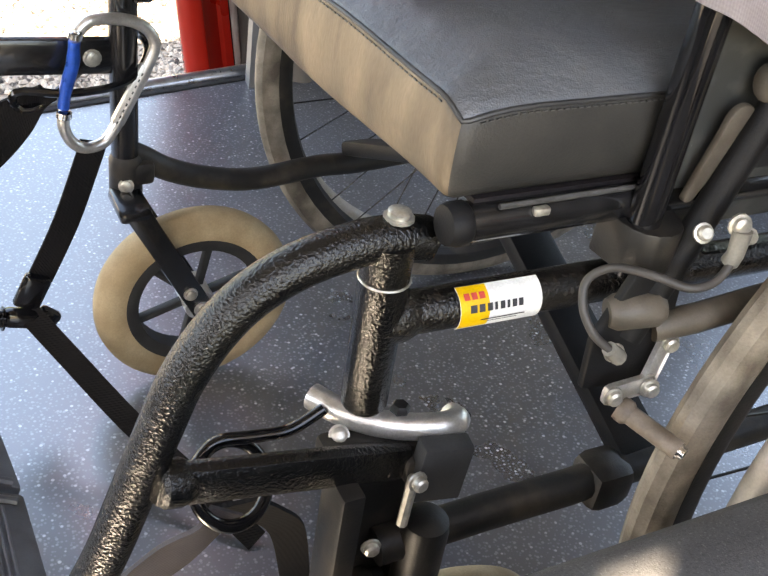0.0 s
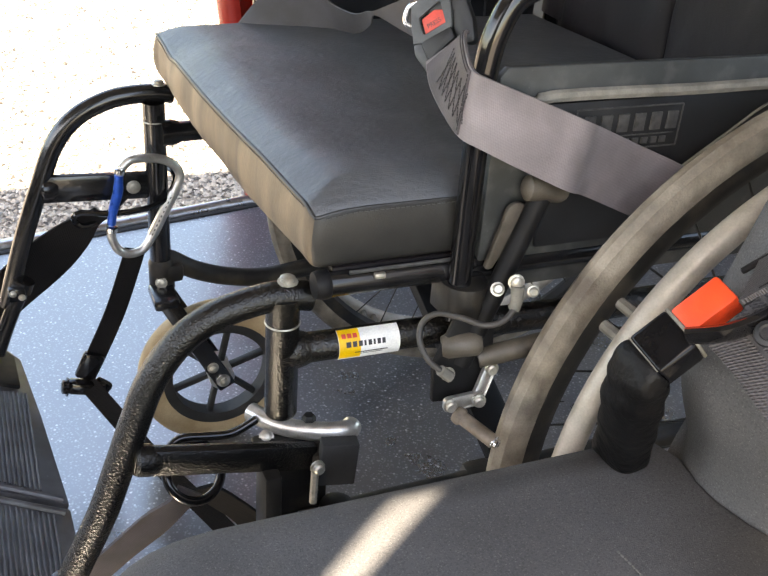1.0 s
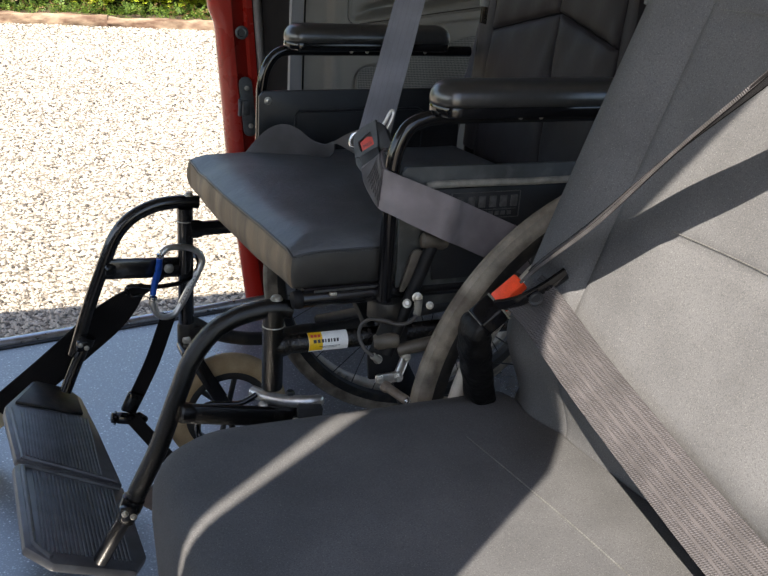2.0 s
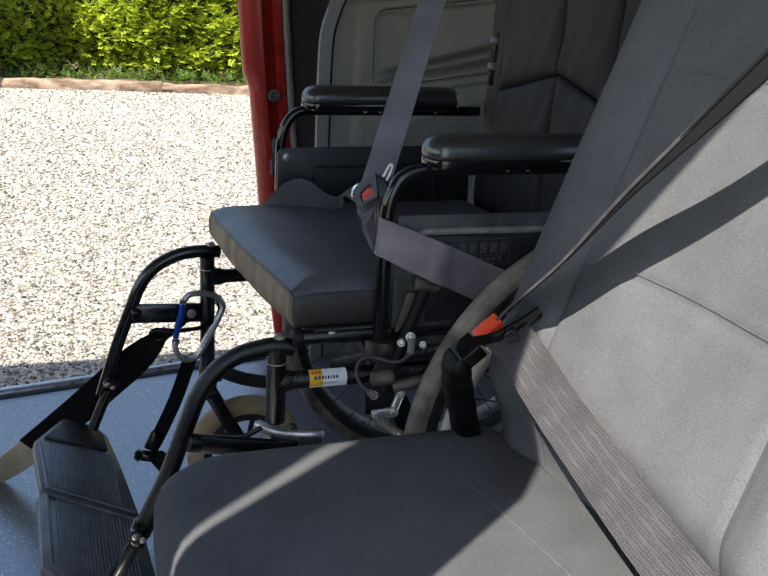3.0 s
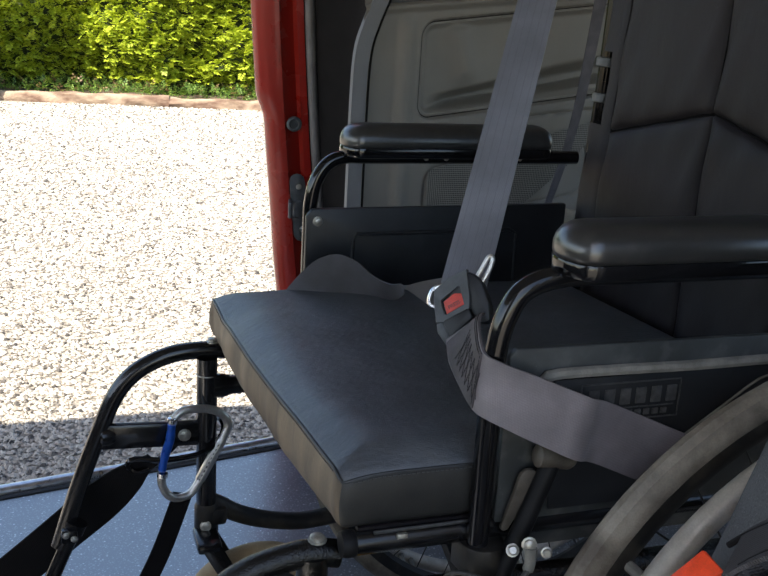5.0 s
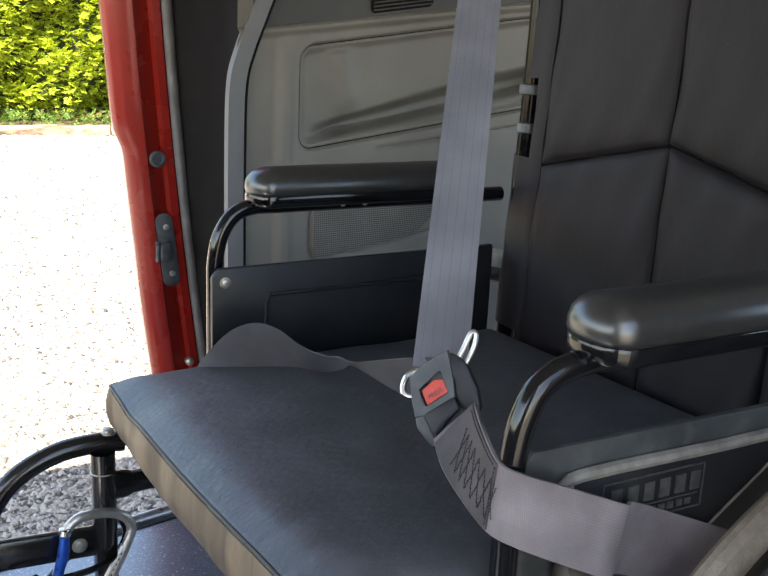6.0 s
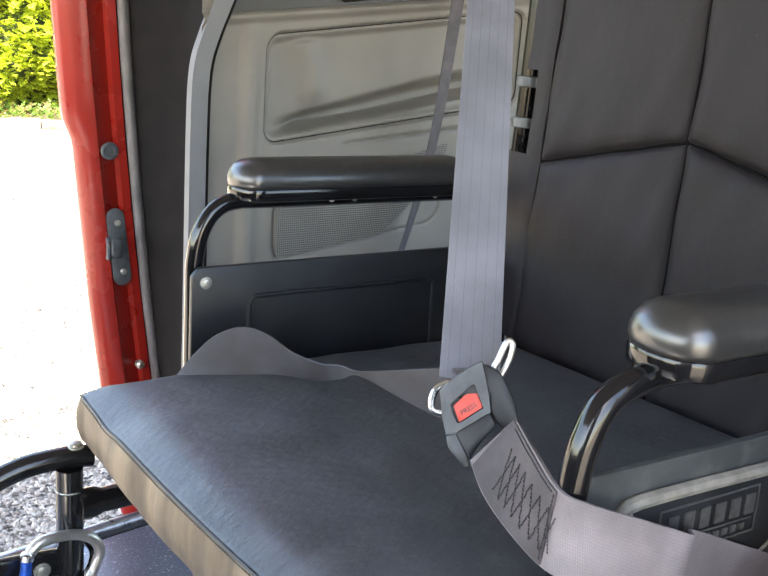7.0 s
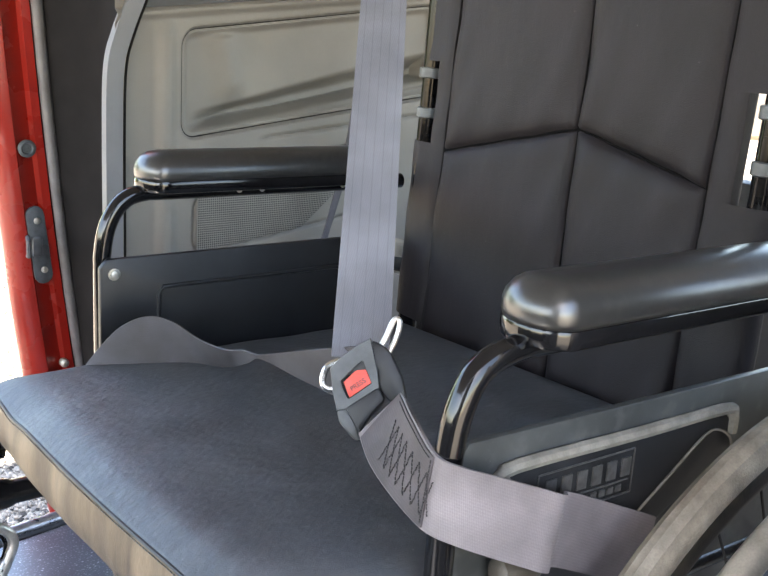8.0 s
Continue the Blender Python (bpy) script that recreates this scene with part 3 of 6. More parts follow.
tube(b, [(xs - 0.018, 1.378, 0.443), (xs - 0.022, 1.360, 0.440), (xs - 0.022, 1.360, 0.412), (xs - 0.018, 1.378, 0.409)], 0.0045, 8)
box(b, (xs - 0.004, 1.371, 0.426), (0.018, 0.012, 0.036), 0.004)
part("striker", b, M["buckle_grey"], plate, "worn steel striker loop")
b = B()
lathe(b, (jamb_x(0.17) + 0.06, 1.383, 0.20), (0, -1, 0), [(0.008, 0), (0.008, 0.012), (0.004, 0.016)], 12)
part("stop_bolt", b, M["zinc"], pillar)

side_trim = thing("side_trim", (0.75, 1.06, FZ), "grey moulded plastic side panel with a recess and speaker grille", "side panel", kind="structure")


def rounded(x, z, x0, x1, z0, z1, r):
    """The distance from a rounded rectangle's edge, negative inside."""
    dx, dz = abs(x - (x0 + x1) / 2) - (x1 - x0) / 2 + r, abs(z - (z0 + z1) / 2) - (z1 - z0) / 2 + r
    return math.hypot(max(dx, 0), max(dz, 0)) + min(max(dx, dz), 0) - r


def trim_depth(x, z):
    """How far the panel's surface stands back (positive) or bulges out."""
    lift = 0.13 * (x - 0.57)
    q = rounded(x, z - lift, 0.566, 1.10, 0.654, 0.818, 0.024)
    d = 0.022 * smooth(0.006, -0.016, q) + 0.008 * math.exp(-(q / 0.0034) ** 2)
    inside = smooth(-0.006, -0.02, q)
    fold = 0.668 + 0.19 * (x - 0.588)
    wide = 0.011 + 0.004 * smooth(0.60, 0.95, x)
    d += inside * 0.040 * smooth(0.575, 0.66, x) * smooth(-wide, -wide * 0.2, z - fold) * smooth(wide * 2.6, wide * 0.4, z - fold)
    d -= inside * 0.006 * math.exp(-((z - fold + wide * 1.3) / 0.006) ** 2)
    d -= inside * 0.014 * math.exp(-((x - 0.655 + 0.25 * (z - 0.75)) / 0.026) ** 2) * smooth(0.02, 0.06, z - fold)
    line = 0.640 + 0.10 * (x - 0.6)
    d += 0.005 * math.exp(-((z - line) / 0.003) ** 2) * smooth(0.70, 0.73, x)
    d -= 0.010 * smooth(0.512, 0.530, x) * smooth(0.556, 0.536, x) * smooth(0.845, 0.80, z)
    up = z - 0.115 * (x - 0.485)
    d -= 0.010 * smooth(0.848, 0.840, up) * smooth(0.826, 0.838, up)
    g = rounded(x, z - 0.14 * (x - 0.59), 0.586, 0.93, 0.464, 0.565, 0.03)
    d += 0.004 * math.exp(-(g / 0.003) ** 2)
    return d


xs_ = [0.452 + 0.0026 * i for i in range(250)] + [1.12 + 0.06 * i for i in range(11)]
zs_ = [0.02 + 0.04 * i for i in range(10)] + [0.42 + 0.0026 * i for i in range(215)]
b = B()
loft(b, [[(x, trim_y(x) + trim_depth(x, z), z) for x in xs_] for z in zs_])
part("panel", b, M["trim_grey"], side_trim)
# thin dark tube standing for the soft shadow along the recess edge
b = B()
pts = []
for cx, cz, a0 in ((1.078, 0.7955, 0), (0.5885, 0.7955, 90), (0.5885, 0.6765, 180), (1.078, 0.6765, 270)):
    for k in range(7):
        q = radians(a0 + 15 * k)
        x = cx + 0.0235 * math.cos(q)
        pts.append((x, cz + 0.0235 * math.sin(q) + 0.13 * (x - 0.57)))
fine = []
for (xa, za), (xb, zb) in zip(pts, pts[1:] + pts[:1]):
    m_ = max(1, int(abs(xb - xa) / 0.01))
    fine += [(xa + (xb - xa) * k / m_, za + (zb - za) * k / m_) for k in range(m_)]
tube(b, [(x, trim_y(x) + trim_depth(x, z) - 0.0005, z) for x, z in fine], 0.0011, 6, closed=True)
part("recess_shade_line", b, M["gasket"], side_trim, "dark line painting the shade round the recess edge")
b = B()
box(b, (1.10, 1.19, 0.45), (1.22, 0.02, 0.90), 0.0, turn_to((1, 0.09, 0)))
part("backing", b, M["trim_dark"], side_trim)
b = B()
edge = [(0.449, 1.062, 0.02), (0.449, 1.062, 0.45), (0.449, 1.062, 0.66), (0.452, 1.062, 0.76), (0.464, 1.060, 0.81), (0.483, 1.058, 0.86), (0.52, 1.058, 0.95), (0.56, 1.058, 1.05)]
ribbon(b, edge, [(1, -0.15, 0)] * len(edge), 0.024, 0.03, 5)
part("edge_groove", tube(B(), [(x + 0.0135, y - 0.0145, z) for x, y, z in edge], 0.0020, 6, smooth=5), M["gasket"], side_trim)
part("edge_moulding", b, M["trim_edge"], side_trim, "paler blue-grey edge moulding")
b = B()
rows = []
for j in range(0, 21):
    rows.append([(x, trim_y(x) - 0.005 + 0.10 * (j / 20) ** 2 * 0.08 + (0.008 if j == 0 else 0), 0.846 + 0.115 * (x - 0.485) + 0.42 * max(0, j - 1) / 19) for x in (0.476 + 1.2 * i / 20 for i in range(21))])
loft(b, rows)
part("upper_panel", b, M["trim_dark"], side_trim, "dark upper panel")
# a dark vent slot in the upper panel
b = B()
slab(b, [(x, trim_y(x) - 0.006, z + 0.14 * (x - 0.69)) for x, z in ((0.694, 0.874), (0.806, 0.874), (0.812, 0.880), (0.812, 0.900), (0.688, 0.900), (0.688, 0.880))], (0, -0.003, 0), 0.001)
vent = part("vent", b, M["gasket"], side_trim, "dark vent slot")
for k in range(4):
    part("vent_slat", tube(B(), [(x, trim_y(x) - 0.0095, 0.879 + 0.006 * k + 0.14 * (x - 0.69)) for x in (0.692, 0.808)], 0.0014, 6), M["trim_dark"], vent)
b = B()
rows = []
for j in range(25):
    v = j / 24
    r = []
    for i in range(25):
        u = i / 24
        x = 0.590 + u * (0.345 - 0.05 * (1 - v) ** 2)
        low = 0.470 + 0.035 * u + 0.060 * max(0, u - 0.7) / 0.3
        high = 0.562 + 0.09 * u
        r.append((x, trim_y(x) - 0.005 - 0.004 * math.sin(math.pi * v) * math.sin(math.pi * u), low + (high - low) * v))
    rows.append(r)
loft(b, rows)
part("speaker_grille", b, M["grille"], side_trim, "perforated speaker grille")
# ---- outside ----
b = B()
rows = [[(-80 + 160 * i / 40, -60 + 180 * j / 40, GZ) for i in range(41)] for j in range(41)]
loft(b, rows)
tagged(part("ground", b, M["gravel"], smooth=False), "pale beige gravel drive in bright sun", "gravel", kind="structure")


def pieces(name, verts, faces, mat, label, category, kind="stuff", smooth_faces=False):
    me = bpy.data.meshes.new(name)
    me.from_pydata(verts, [], faces)
    me.materials.append(mat)
    return tagged(new(name, me), label, category, kind=kind)


rnd = random.Random(7)
V, F = [], []
octa = [(1, 0, 0), (0, 1, 0), (-1, 0, 0), (0, -1, 0), (0, 0, 1), (0, 0, -1)]
tri = [(0, 1, 4), (1, 2, 4), (2, 3, 4), (3, 0, 4), (1, 0, 5), (2, 1, 5), (3, 2, 5), (0, 3, 5)]
for _ in range(125000):
    y = 1.25 + 9.1 * rnd.random() ** 1.7
    x = -0.75 + rnd.random() * (1.6 + 0.42 * y)
    s = 0.0045 + 0.0008 * (y - 1.2) + 0.006 * rnd.random() ** 2
    a = rnd.random() * 6.28
    n = len(V)
    for ox, oy, oz in octa:
        k = s * (0.75 + 0.5 * rnd.random())
        px, py = ox * k * 1.25, oy * k
        V.append((x + px * math.cos(a) - py * math.sin(a), y + px * math.sin(a) + py * math.cos(a), GZ + 0.003 + oz * k * 0.7))
    F += [tuple(n + i for i in t) for t in tri]
pieces("gravel_stones", V, F, M["stone"], "loose pale beige and grey gravel stones", "gravel")


def edge_y(x):
    return 10.5 - 0.2 * x


b = B()
slab(b, [(-30, 16.5, GZ - 0.1), (-30, edge_y(-30) + 0.1, GZ - 0.1), (30, edge_y(30) + 0.1, GZ - 0.1), (30, 16.5, GZ - 0.1)], (0, 0, 0.16))
tagged(part("planting_bed", b, M["soil"], smooth=False), "dark soil bed under the hedge", "soil", kind="structure")
x = -7.0
edging = thing("bed_edging", (0, edge_y(0), GZ), "weathered reddish timber edging along the gravel", "edging", kind="structure")
while x < 9:
    w = 1.1 + rnd.random() * 1.3
    h = 0.09 + 0.05 * rnd.random()
    d = Vector((1, -0.2, 0)).normalized()
    m = Matrix.Translation((x + w / 2, edge_y(x + w / 2) + 0.04 * rnd.random(), GZ + h / 2 - 0.015)) @ turn_to(d) @ pose(0, 0, 0, rnd.uniform(-6, 6), rnd.uniform(-1.2, 1.2), rnd.uniform(-2, 2))
    b = B()
    rows = []
    for i in range(25):
        u = -w / 2 + (w + 0.03) * i / 24
        r = []
        for k in range(13):
            q = 2 * math.pi * k / 12
            n_ = noise.noise(Vector((u * 5 + x * 3, math.cos(q) * 1.5, math.sin(q) * 1.5)))
            r.append(m @ Vector((u, (0.075 + 0.02 * n_) * math.copysign(abs(math.cos(q)) ** 0.6, math.cos(q)), (h / 2 + 0.025 * n_) * math.copysign(abs(math.sin(q)) ** 0.6, math.sin(q)))))
        rows.append(r)
    vs = loft(b, rows)
    bmesh.ops.remove_doubles(b, verts=b.verts, dist=0.0005)
    part("timber", b, M["timber"], edging)
    x += w


def sprays(count, place, size, leaves, spread, mat, name, label, category, seed):
    """Many small fronds of flat leaflets."""
    r = random.Random(seed)
    V, F = [], []
    for _ in range(count):
        p, out = place(r)
        d = (Vector(out) + Vector((r.uniform(-1, 1), r.uniform(-1, 1), r.uniform(-1, 1))) * spread).normalized()
        side = d.cross(Vector((r.uniform(-0.4, 0.4), r.uniform(-0.4, 0.4), 1))).normalized()
        s = size * r.uniform(0.6, 1.4)
        for k in range(leaves):
            t = k / leaves
            base = p + d * s * t
            sg = 1 if k % 2 else -1
            tip = base + (d * 0.55 + side * sg * (0.8 - 0.5 * t)) * s * 0.55 + Vector((0, 0, -0.1 * s * t))
            mid = (base + tip) / 2
            wv = (tip - base).cross(d.cross(side)).normalized() * s * 0.13
            n = len(V)
            V += [base, mid + wv, tip, mid - wv]
            F.append((n, n + 1, n + 2, n + 3))
    return pieces(name, [tuple(v) for v in V], F, mat, label, category)


def hedge_front(x, z):
    v = Vector((x * 1.3, z * 1.6, 0))
    return edge_y(x) + 0.75 + 0.30 * noise.noise(v) + 0.14 * noise.noise(v * 2.7) + 0.12 * smooth(0.25, -0.25, z)


def on_hedge(r):
    x, z = r.uniform(-4.2, 4.6), -0.22 + 2.7 * r.random()
    y = hedge_front(x, z) - r.random() ** 2 * 0.10 + r.random() * 0.06
    return Vector((x, y, z)), (0, -1.0, 0.25)


# dark backing sheet: blocks light and paints the shade between the leaves
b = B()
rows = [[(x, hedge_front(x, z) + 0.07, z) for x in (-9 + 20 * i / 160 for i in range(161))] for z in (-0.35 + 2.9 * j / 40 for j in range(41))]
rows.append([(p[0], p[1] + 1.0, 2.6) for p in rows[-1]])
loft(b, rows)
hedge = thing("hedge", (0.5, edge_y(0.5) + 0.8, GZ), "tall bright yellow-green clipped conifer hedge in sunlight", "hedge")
part("shade_backing", b, material("hedge_dark", (0.03, 0.045, 0.008), 0.9, scale=6, fine=60, vary=0.5, bump=0.9, depth=0.03), hedge, "dark backing sheet with the hedge's inner shade painted on")
o = sprays(27000, on_hedge, 0.092, 7, 0.75, M["leaf"], "foliage", "", "", 3)
o.parent, o.matrix_parent_inverse = hedge, Matrix.Translation(-Vector(hedge.location))


def on_bed(r):
    x = r.uniform(-3.5, 4.5)
    return Vector((x, edge_y(x) + 0.1 + r.random() * 0.75, GZ + 0.06 + 0.12 * r.random())), (0, -0.5, 0.8)


sprays(2600, on_bed, 0.06, 5, 0.9, M["ivy"], "ground_ivy", "low green ivy and weeds under the hedge", "ivy", 4)
sprays(500, on_bed, 0.07, 4, 1.0, M["dead_leaf"], "dry_leaves", "brown dry twigs and leaves under the hedge", "leaves", 5)

glass_house = thing("greenhouse", (-1.2, edge_y(-1.2) + 0.1, GZ), "white-framed pale glazed greenhouse corner beside the hedge", "greenhouse")
yg = edge_y(-0.5) - 0.1
for x in (-0.50, -1.1, -1.7):
    b = B()
    box(b, (x, yg, GZ + 1.1), (0.07, 0.07, 2.2), 0.01)
    part("post", b, M["white_frame"], glass_house)
for z in (GZ + 0.12, GZ + 1.1, GZ + 2.2):
    b = B()
    box(b, (-1.1, yg, z), (1.27, 0.06, 0.08), 0.01)
    part("rail", b, M["white_frame"], glass_house)
for x in (-0.8, -1.4):
    for z in (GZ + 0.61, GZ + 1.65):
        b = B()
        box(b, (x, yg + 0.01, z), (0.55, 0.012, 0.92), 0.002)
        part("pane", b, M["pale_glass"], glass_house)

# ---- the wheelchair ----
chair = thing("wheelchair", (0.35, 0.235, FZ), "black folding wheelchair with grey tyres, strapped down in the vehicle", "wheelchair")
SIDES = (("near", lambda y: y), ("far", lambda y: 0.466 - y))


def bolt(bm, at, axis, r=0.006, h=0.005):
    lathe(bm, at, axis, [(r * 1.35, 0), (r * 1.35, h * 0.25), (r, h * 0.3), (r, h * 0.8), (r * 0.7, h), (0.0006, h)], 12)
    return bm


def stadium(cx, cy, z, length, width, n=10):
    """A rounded-end outline in plan."""
    r = width / 2
    pts = []
    for k in range(n + 1):
        q = math.pi / 2 + math.pi * k / n
        pts.append((cx - length / 2 + r * 0.75 + r * 0.75 * math.cos(q), cy + r * math.sin(q), z))
    for k in range(n + 1):
        q = -math.pi / 2 + math.pi * k / n
        pts.append((cx + length / 2 - r * 0.75 + r * 0.75 * math.cos(q), cy + r * math.sin(q), z))
    return pts


def wheel(cx, y, cz, out, g=1.0):
    """A rear drive wheel with tyre, rim, spokes, hub and push rim."""
    c = (cx, y, cz)
    b = B()
    lathe(b, c, (0, 1, 0), [(r * g, h) for r, h in ((0.272, -0.0085), (0.279, -0.0102), (0.2855, -0.0102), (0.2868, -0.0094), (0.2925, -0.0076), (0.2935, -0.006), (0.2965, -0.0025), (0.2965, 0.0025), (0.2935, 0.006), (0.2925, 0.0076), (0.2868, 0.0094), (0.2855, 0.0102), (0.279, 0.0102), (0.272, 0.0085))], 96, closed=True)
    w = part("rear_wheel", b, M["tyre_grey"], chair, "grey rubber tyre, dusty")
    b = B()
    lathe(b, c, (0, 1, 0), [(r * g, h) for r, h in ((0.276, -0.0098), (0.268, -0.0112), (0.262, -0.009), (0.258, 0.0), (0.262, 0.009), (0.268, 0.0112), (0.276, 0.0098))], 80, closed=True)
    part("rim", b, M["dusty_black"], w, "black rim")
    b = B()
    ring(b, (cx, y + out * 0.035, cz), (0, 1, 0), 0.262 * g, 0.0095, 90, 12)
    part("push_rim", b, M["handrim"], w, "dull beige-grey push rim")
    for k in range(8):
        q = 2 * math.pi * (k + 0.30) / 8
        for dq in (-0.035, 0.035):
            d = Vector((math.cos(q + dq), 0, math.sin(q + dq)))
            part("push_rim_strut", tube(B(), [Vector(c) + d * 0.266 * g, Vector((cx, y + out * 0.035, cz)) + d * 0.260 * g], 0.0042, 8), M["dust_ledge"], w)
    b = B()
    lathe(b, (cx, y - 0.03, cz), (0, 1, 0), [(0.010, 0), (0.028, 0.003), (0.028, 0.008), (0.016, 0.012), (0.016, 0.048), (0.028, 0.052), (0.028, 0.057), (0.010, 0.06)], 24)
    part("hub", b, M["worn_chrome"], w)
    for k in range(36):
        q = 2 * math.pi * k / 36
        a = q + (0.9 if k % 2 else -0.9)
        s = 1 if k % 4 < 2 else -1
        part("spoke", tube(B(), [Vector(c) + Vector((0.262 * g * math.cos(q), 0, 0.262 * g * math.sin(q))), Vector(c) + Vector((0.026 * math.cos(a), s * 0.024, 0.026 * math.sin(a)))], 0.0009, 5), M["dusty_black"], w)


def caster(cx, y, cz):
    """A front caster with pale tyre, spoked centre and fork."""
    c = (cx, y, cz)
    b = B()
    lathe(b, c, (0, 1, 0), [(0.066, -0.011), (0.074, -0.014), (0.086, -0.0135), (0.0935, -0.007), (0.095, 0.0), (0.0935, 0.007), (0.086, 0.0135), (0.074, 0.014), (0.066, 0.011)], 64, closed=True)
    w = part("caster_wheel", b, M["caster_tyre"], chair, "worn tan rubber caster tyre")
    b = B()
    lathe(b, c, (0, 1, 0), [(0.068, -0.0115), (0.062, -0.0125), (0.056, -0.010), (0.056, 0.010), (0.062, 0.0125), (0.068, 0.0115)], 48, closed=True)
    part("caster_rim", b, M["rubber"], w, "dark grey rim")
    for k in range(6):
        q = 2 * math.pi * (k + 0.3) / 6
        d = Vector((math.cos(q), 0, math.sin(q)))
        b = B()
        box(b, Vector(c) + d * 0.036, (0.05, 0.007, 0.009), 0.002, turn_to(d, (0, 1, 0)))
        part("caster_spoke", b, M["rubber"], w)
    b = B()
    lathe(b, (cx, y - 0.019, cz), (0, 1, 0), [(0.004, -0.006), (0.008, -0.006), (0.009, 0), (0.015, 0.001), (0.015, 0.037), (0.009, 0.038), (0.008, 0.044), (0.004, 0.044)], 16)
    part("caster_hub", b, M["worn_chrome"], w)
    top = Vector((cx - 0.060, y, cz + 0.108))
    f = B()
    for s in (-1, 1):
        lower, upper = Vector((cx + 0.002, y + s * 0.021, cz - 0.004)), Vector((cx - 0.056, y + s * 0.021, cz + 0.105))
        d = (upper - lower)
        box(f, (lower + upper) / 2, (d.length + 0.016, 0.0045, 0.021), 0.002, turn_to(d, (0, 1, 0)) @ pose(0, 0, 0, 90, 0, 0))
    box(f, top, (0.028, 0.047, 0.012), 0.004)
    part("caster_fork", f, M["black_paint"], chair, "black steel caster fork")
    for dz, dx in ((0.02, -0.012), (0.0, 0.0)):
        part("axle_nut", bolt(B(), (cx + dx, y - 0.0235, cz + dz), (0, -1, 0), 0.005, 0.005), M["zinc"], w)


def side_frame(tag, Y):
    """One side of the frame: post, rails, swing-away leg rest and its foot plate."""
    near = tag == "near"
    paint = M["hammered"] if near else M["black_paint"]
    b = B()
    low, top = (0.380, 0.474) if near else (0.240, 0.458)
    px, py = (0.1015, 0.018) if near else (0.0975, Y(0.004))
    lathe(b, (px, py, low), (0, 0, 1), [(0.0105, 0), (0.0115, 0.002), (0.0115, top - low)], 20)
    post = part("front_post", b, paint, chair)
    part("post_ring", ring(B(), (px, py, top - 0.0195), (0, 0, 1), 0.0116, 0.0007, 28, 6), M["zinc"], post, "thin bare metal ring")
    b = B()
    tube(b, [(0.121, 0.020, 0.4705), (0.104, 0.020, 0.4735), (0.085, 0.020, 0.4725), (0.056, 0.019, 0.4655), (0.032, 0.018, 0.4500), (0.0125, 0.016, 0.4245), (0.0, 0.014, 0.3945),
             (-0.0135, 0.012, 0.3580), (-0.026, 0.010, 0.3260), (-0.0475, 0.009, 0.2810), (-0.062, 0.009, 0.248)], 0.0103, 18, smooth=6)
    if not near:
        b.free()
        b = B()
        tube(b, [(x, Y(0), z) for x, z in ((0.118, 0.4645), (0.092, 0.4665), (0.056, 0.4625), (0.021, 0.446), (-0.003, 0.418), (-0.022, 0.372), (-0.042, 0.318), (-0.058, 0.268), (-0.067, 0.240))], 0.0098, 16, smooth=6)
    hang = part("leg_rest", b, paint, chair, "black hammered-paint leg rest tube")
    b = B()
    cx, cy, cz = (-0.0515, 0.009, 0.2745) if near else (-0.0475, Y(0.005), 0.272)
    lathe(b, (cx, cy, cz), (-0.38, 0, -0.92), [(0.0105, 0), (0.0125, 0.001), (0.0125, 0.014), (0.0105, 0.015)], 16)
    box(b, (cx - 0.0085, cy - 0.012, cz - 0.010), (0.018, 0.012, 0.016), 0.003)
    part("clamp_collar", b, M["black_paint"], hang)
    for dx, dz in ((-0.0125, -0.007), (-0.004, -0.012)):
        part("clamp_screw", bolt(B(), (cx + dx, cy - 0.018, cz + dz), (0, -1, 0), 0.0028, 0.003), M["zinc"], hang)
    b = B()
    tube(b, [(cx - 0.004, cy, cz - 0.012), (cx - 0.022, cy + (0.006 if near else -0.004), cz - 0.050), (cx - 0.036, cy + (0.014 if near else -0.010), cz - 0.082)], 0.0085, 12, smooth=4)
    part("footplate_stem", b, M["black_paint"], hang)
    b = B()
    if near:
        p, q = Vector((-0.004, 0.006, 0.3705)), Vector((0.124, 0.004, 0.3475))
    else:
        p, q = Vector((-0.022, Y(0.003), 0.372)), Vector((0.093, Y(0.003), 0.367))
    box(b, (p + q) / 2, ((q - p).length, 0.011, 0.023 if near else 0.031), 0.005, turn_to(q - p))
    lathe(b, p + Vector((0.004, 0, 0)), (q - p), [(0.009, -0.002), (0.0112, 0.0), (0.0112, 0.008), (0.0085, 0.014)], 14)
    if not near:
        part("bar_bolt", bolt(B(), (0.072, Y(0.003) - 0.0055, 0.368), (0, -1, 0), 0.0055, 0.004), M["zinc"], hang)
    part("leg_rest_bar", b, paint, hang)
    b = B()
    bolt(b, (0.105, 0.020, 0.4830) if near else (0.104, Y(0.001), 0.4750), (0, 0, 1), 0.0052, 0.005)
    part("cap_bolt", b, M["zinc"], hang, "dull zinc bolt")
    b = B()
    tube(b, [(0.125, Y(0.004), 0.4875), (0.545, Y(0.004), 0.4875)], 0.0092, 14)
    rail = part("seat_rail", b, M["black_paint"], chair)
    b = B()
    lathe(b, (0.1225, Y(0.004), 0.4875), (1, 0, 0), [(0.004, -0.006), (0.0088, -0.005), (0.0100, -0.001), (0.0100, 0.004), (0.0094, 0.005)], 16)
    part("rail_cap", b, M["matte_black"], rail)
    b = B()
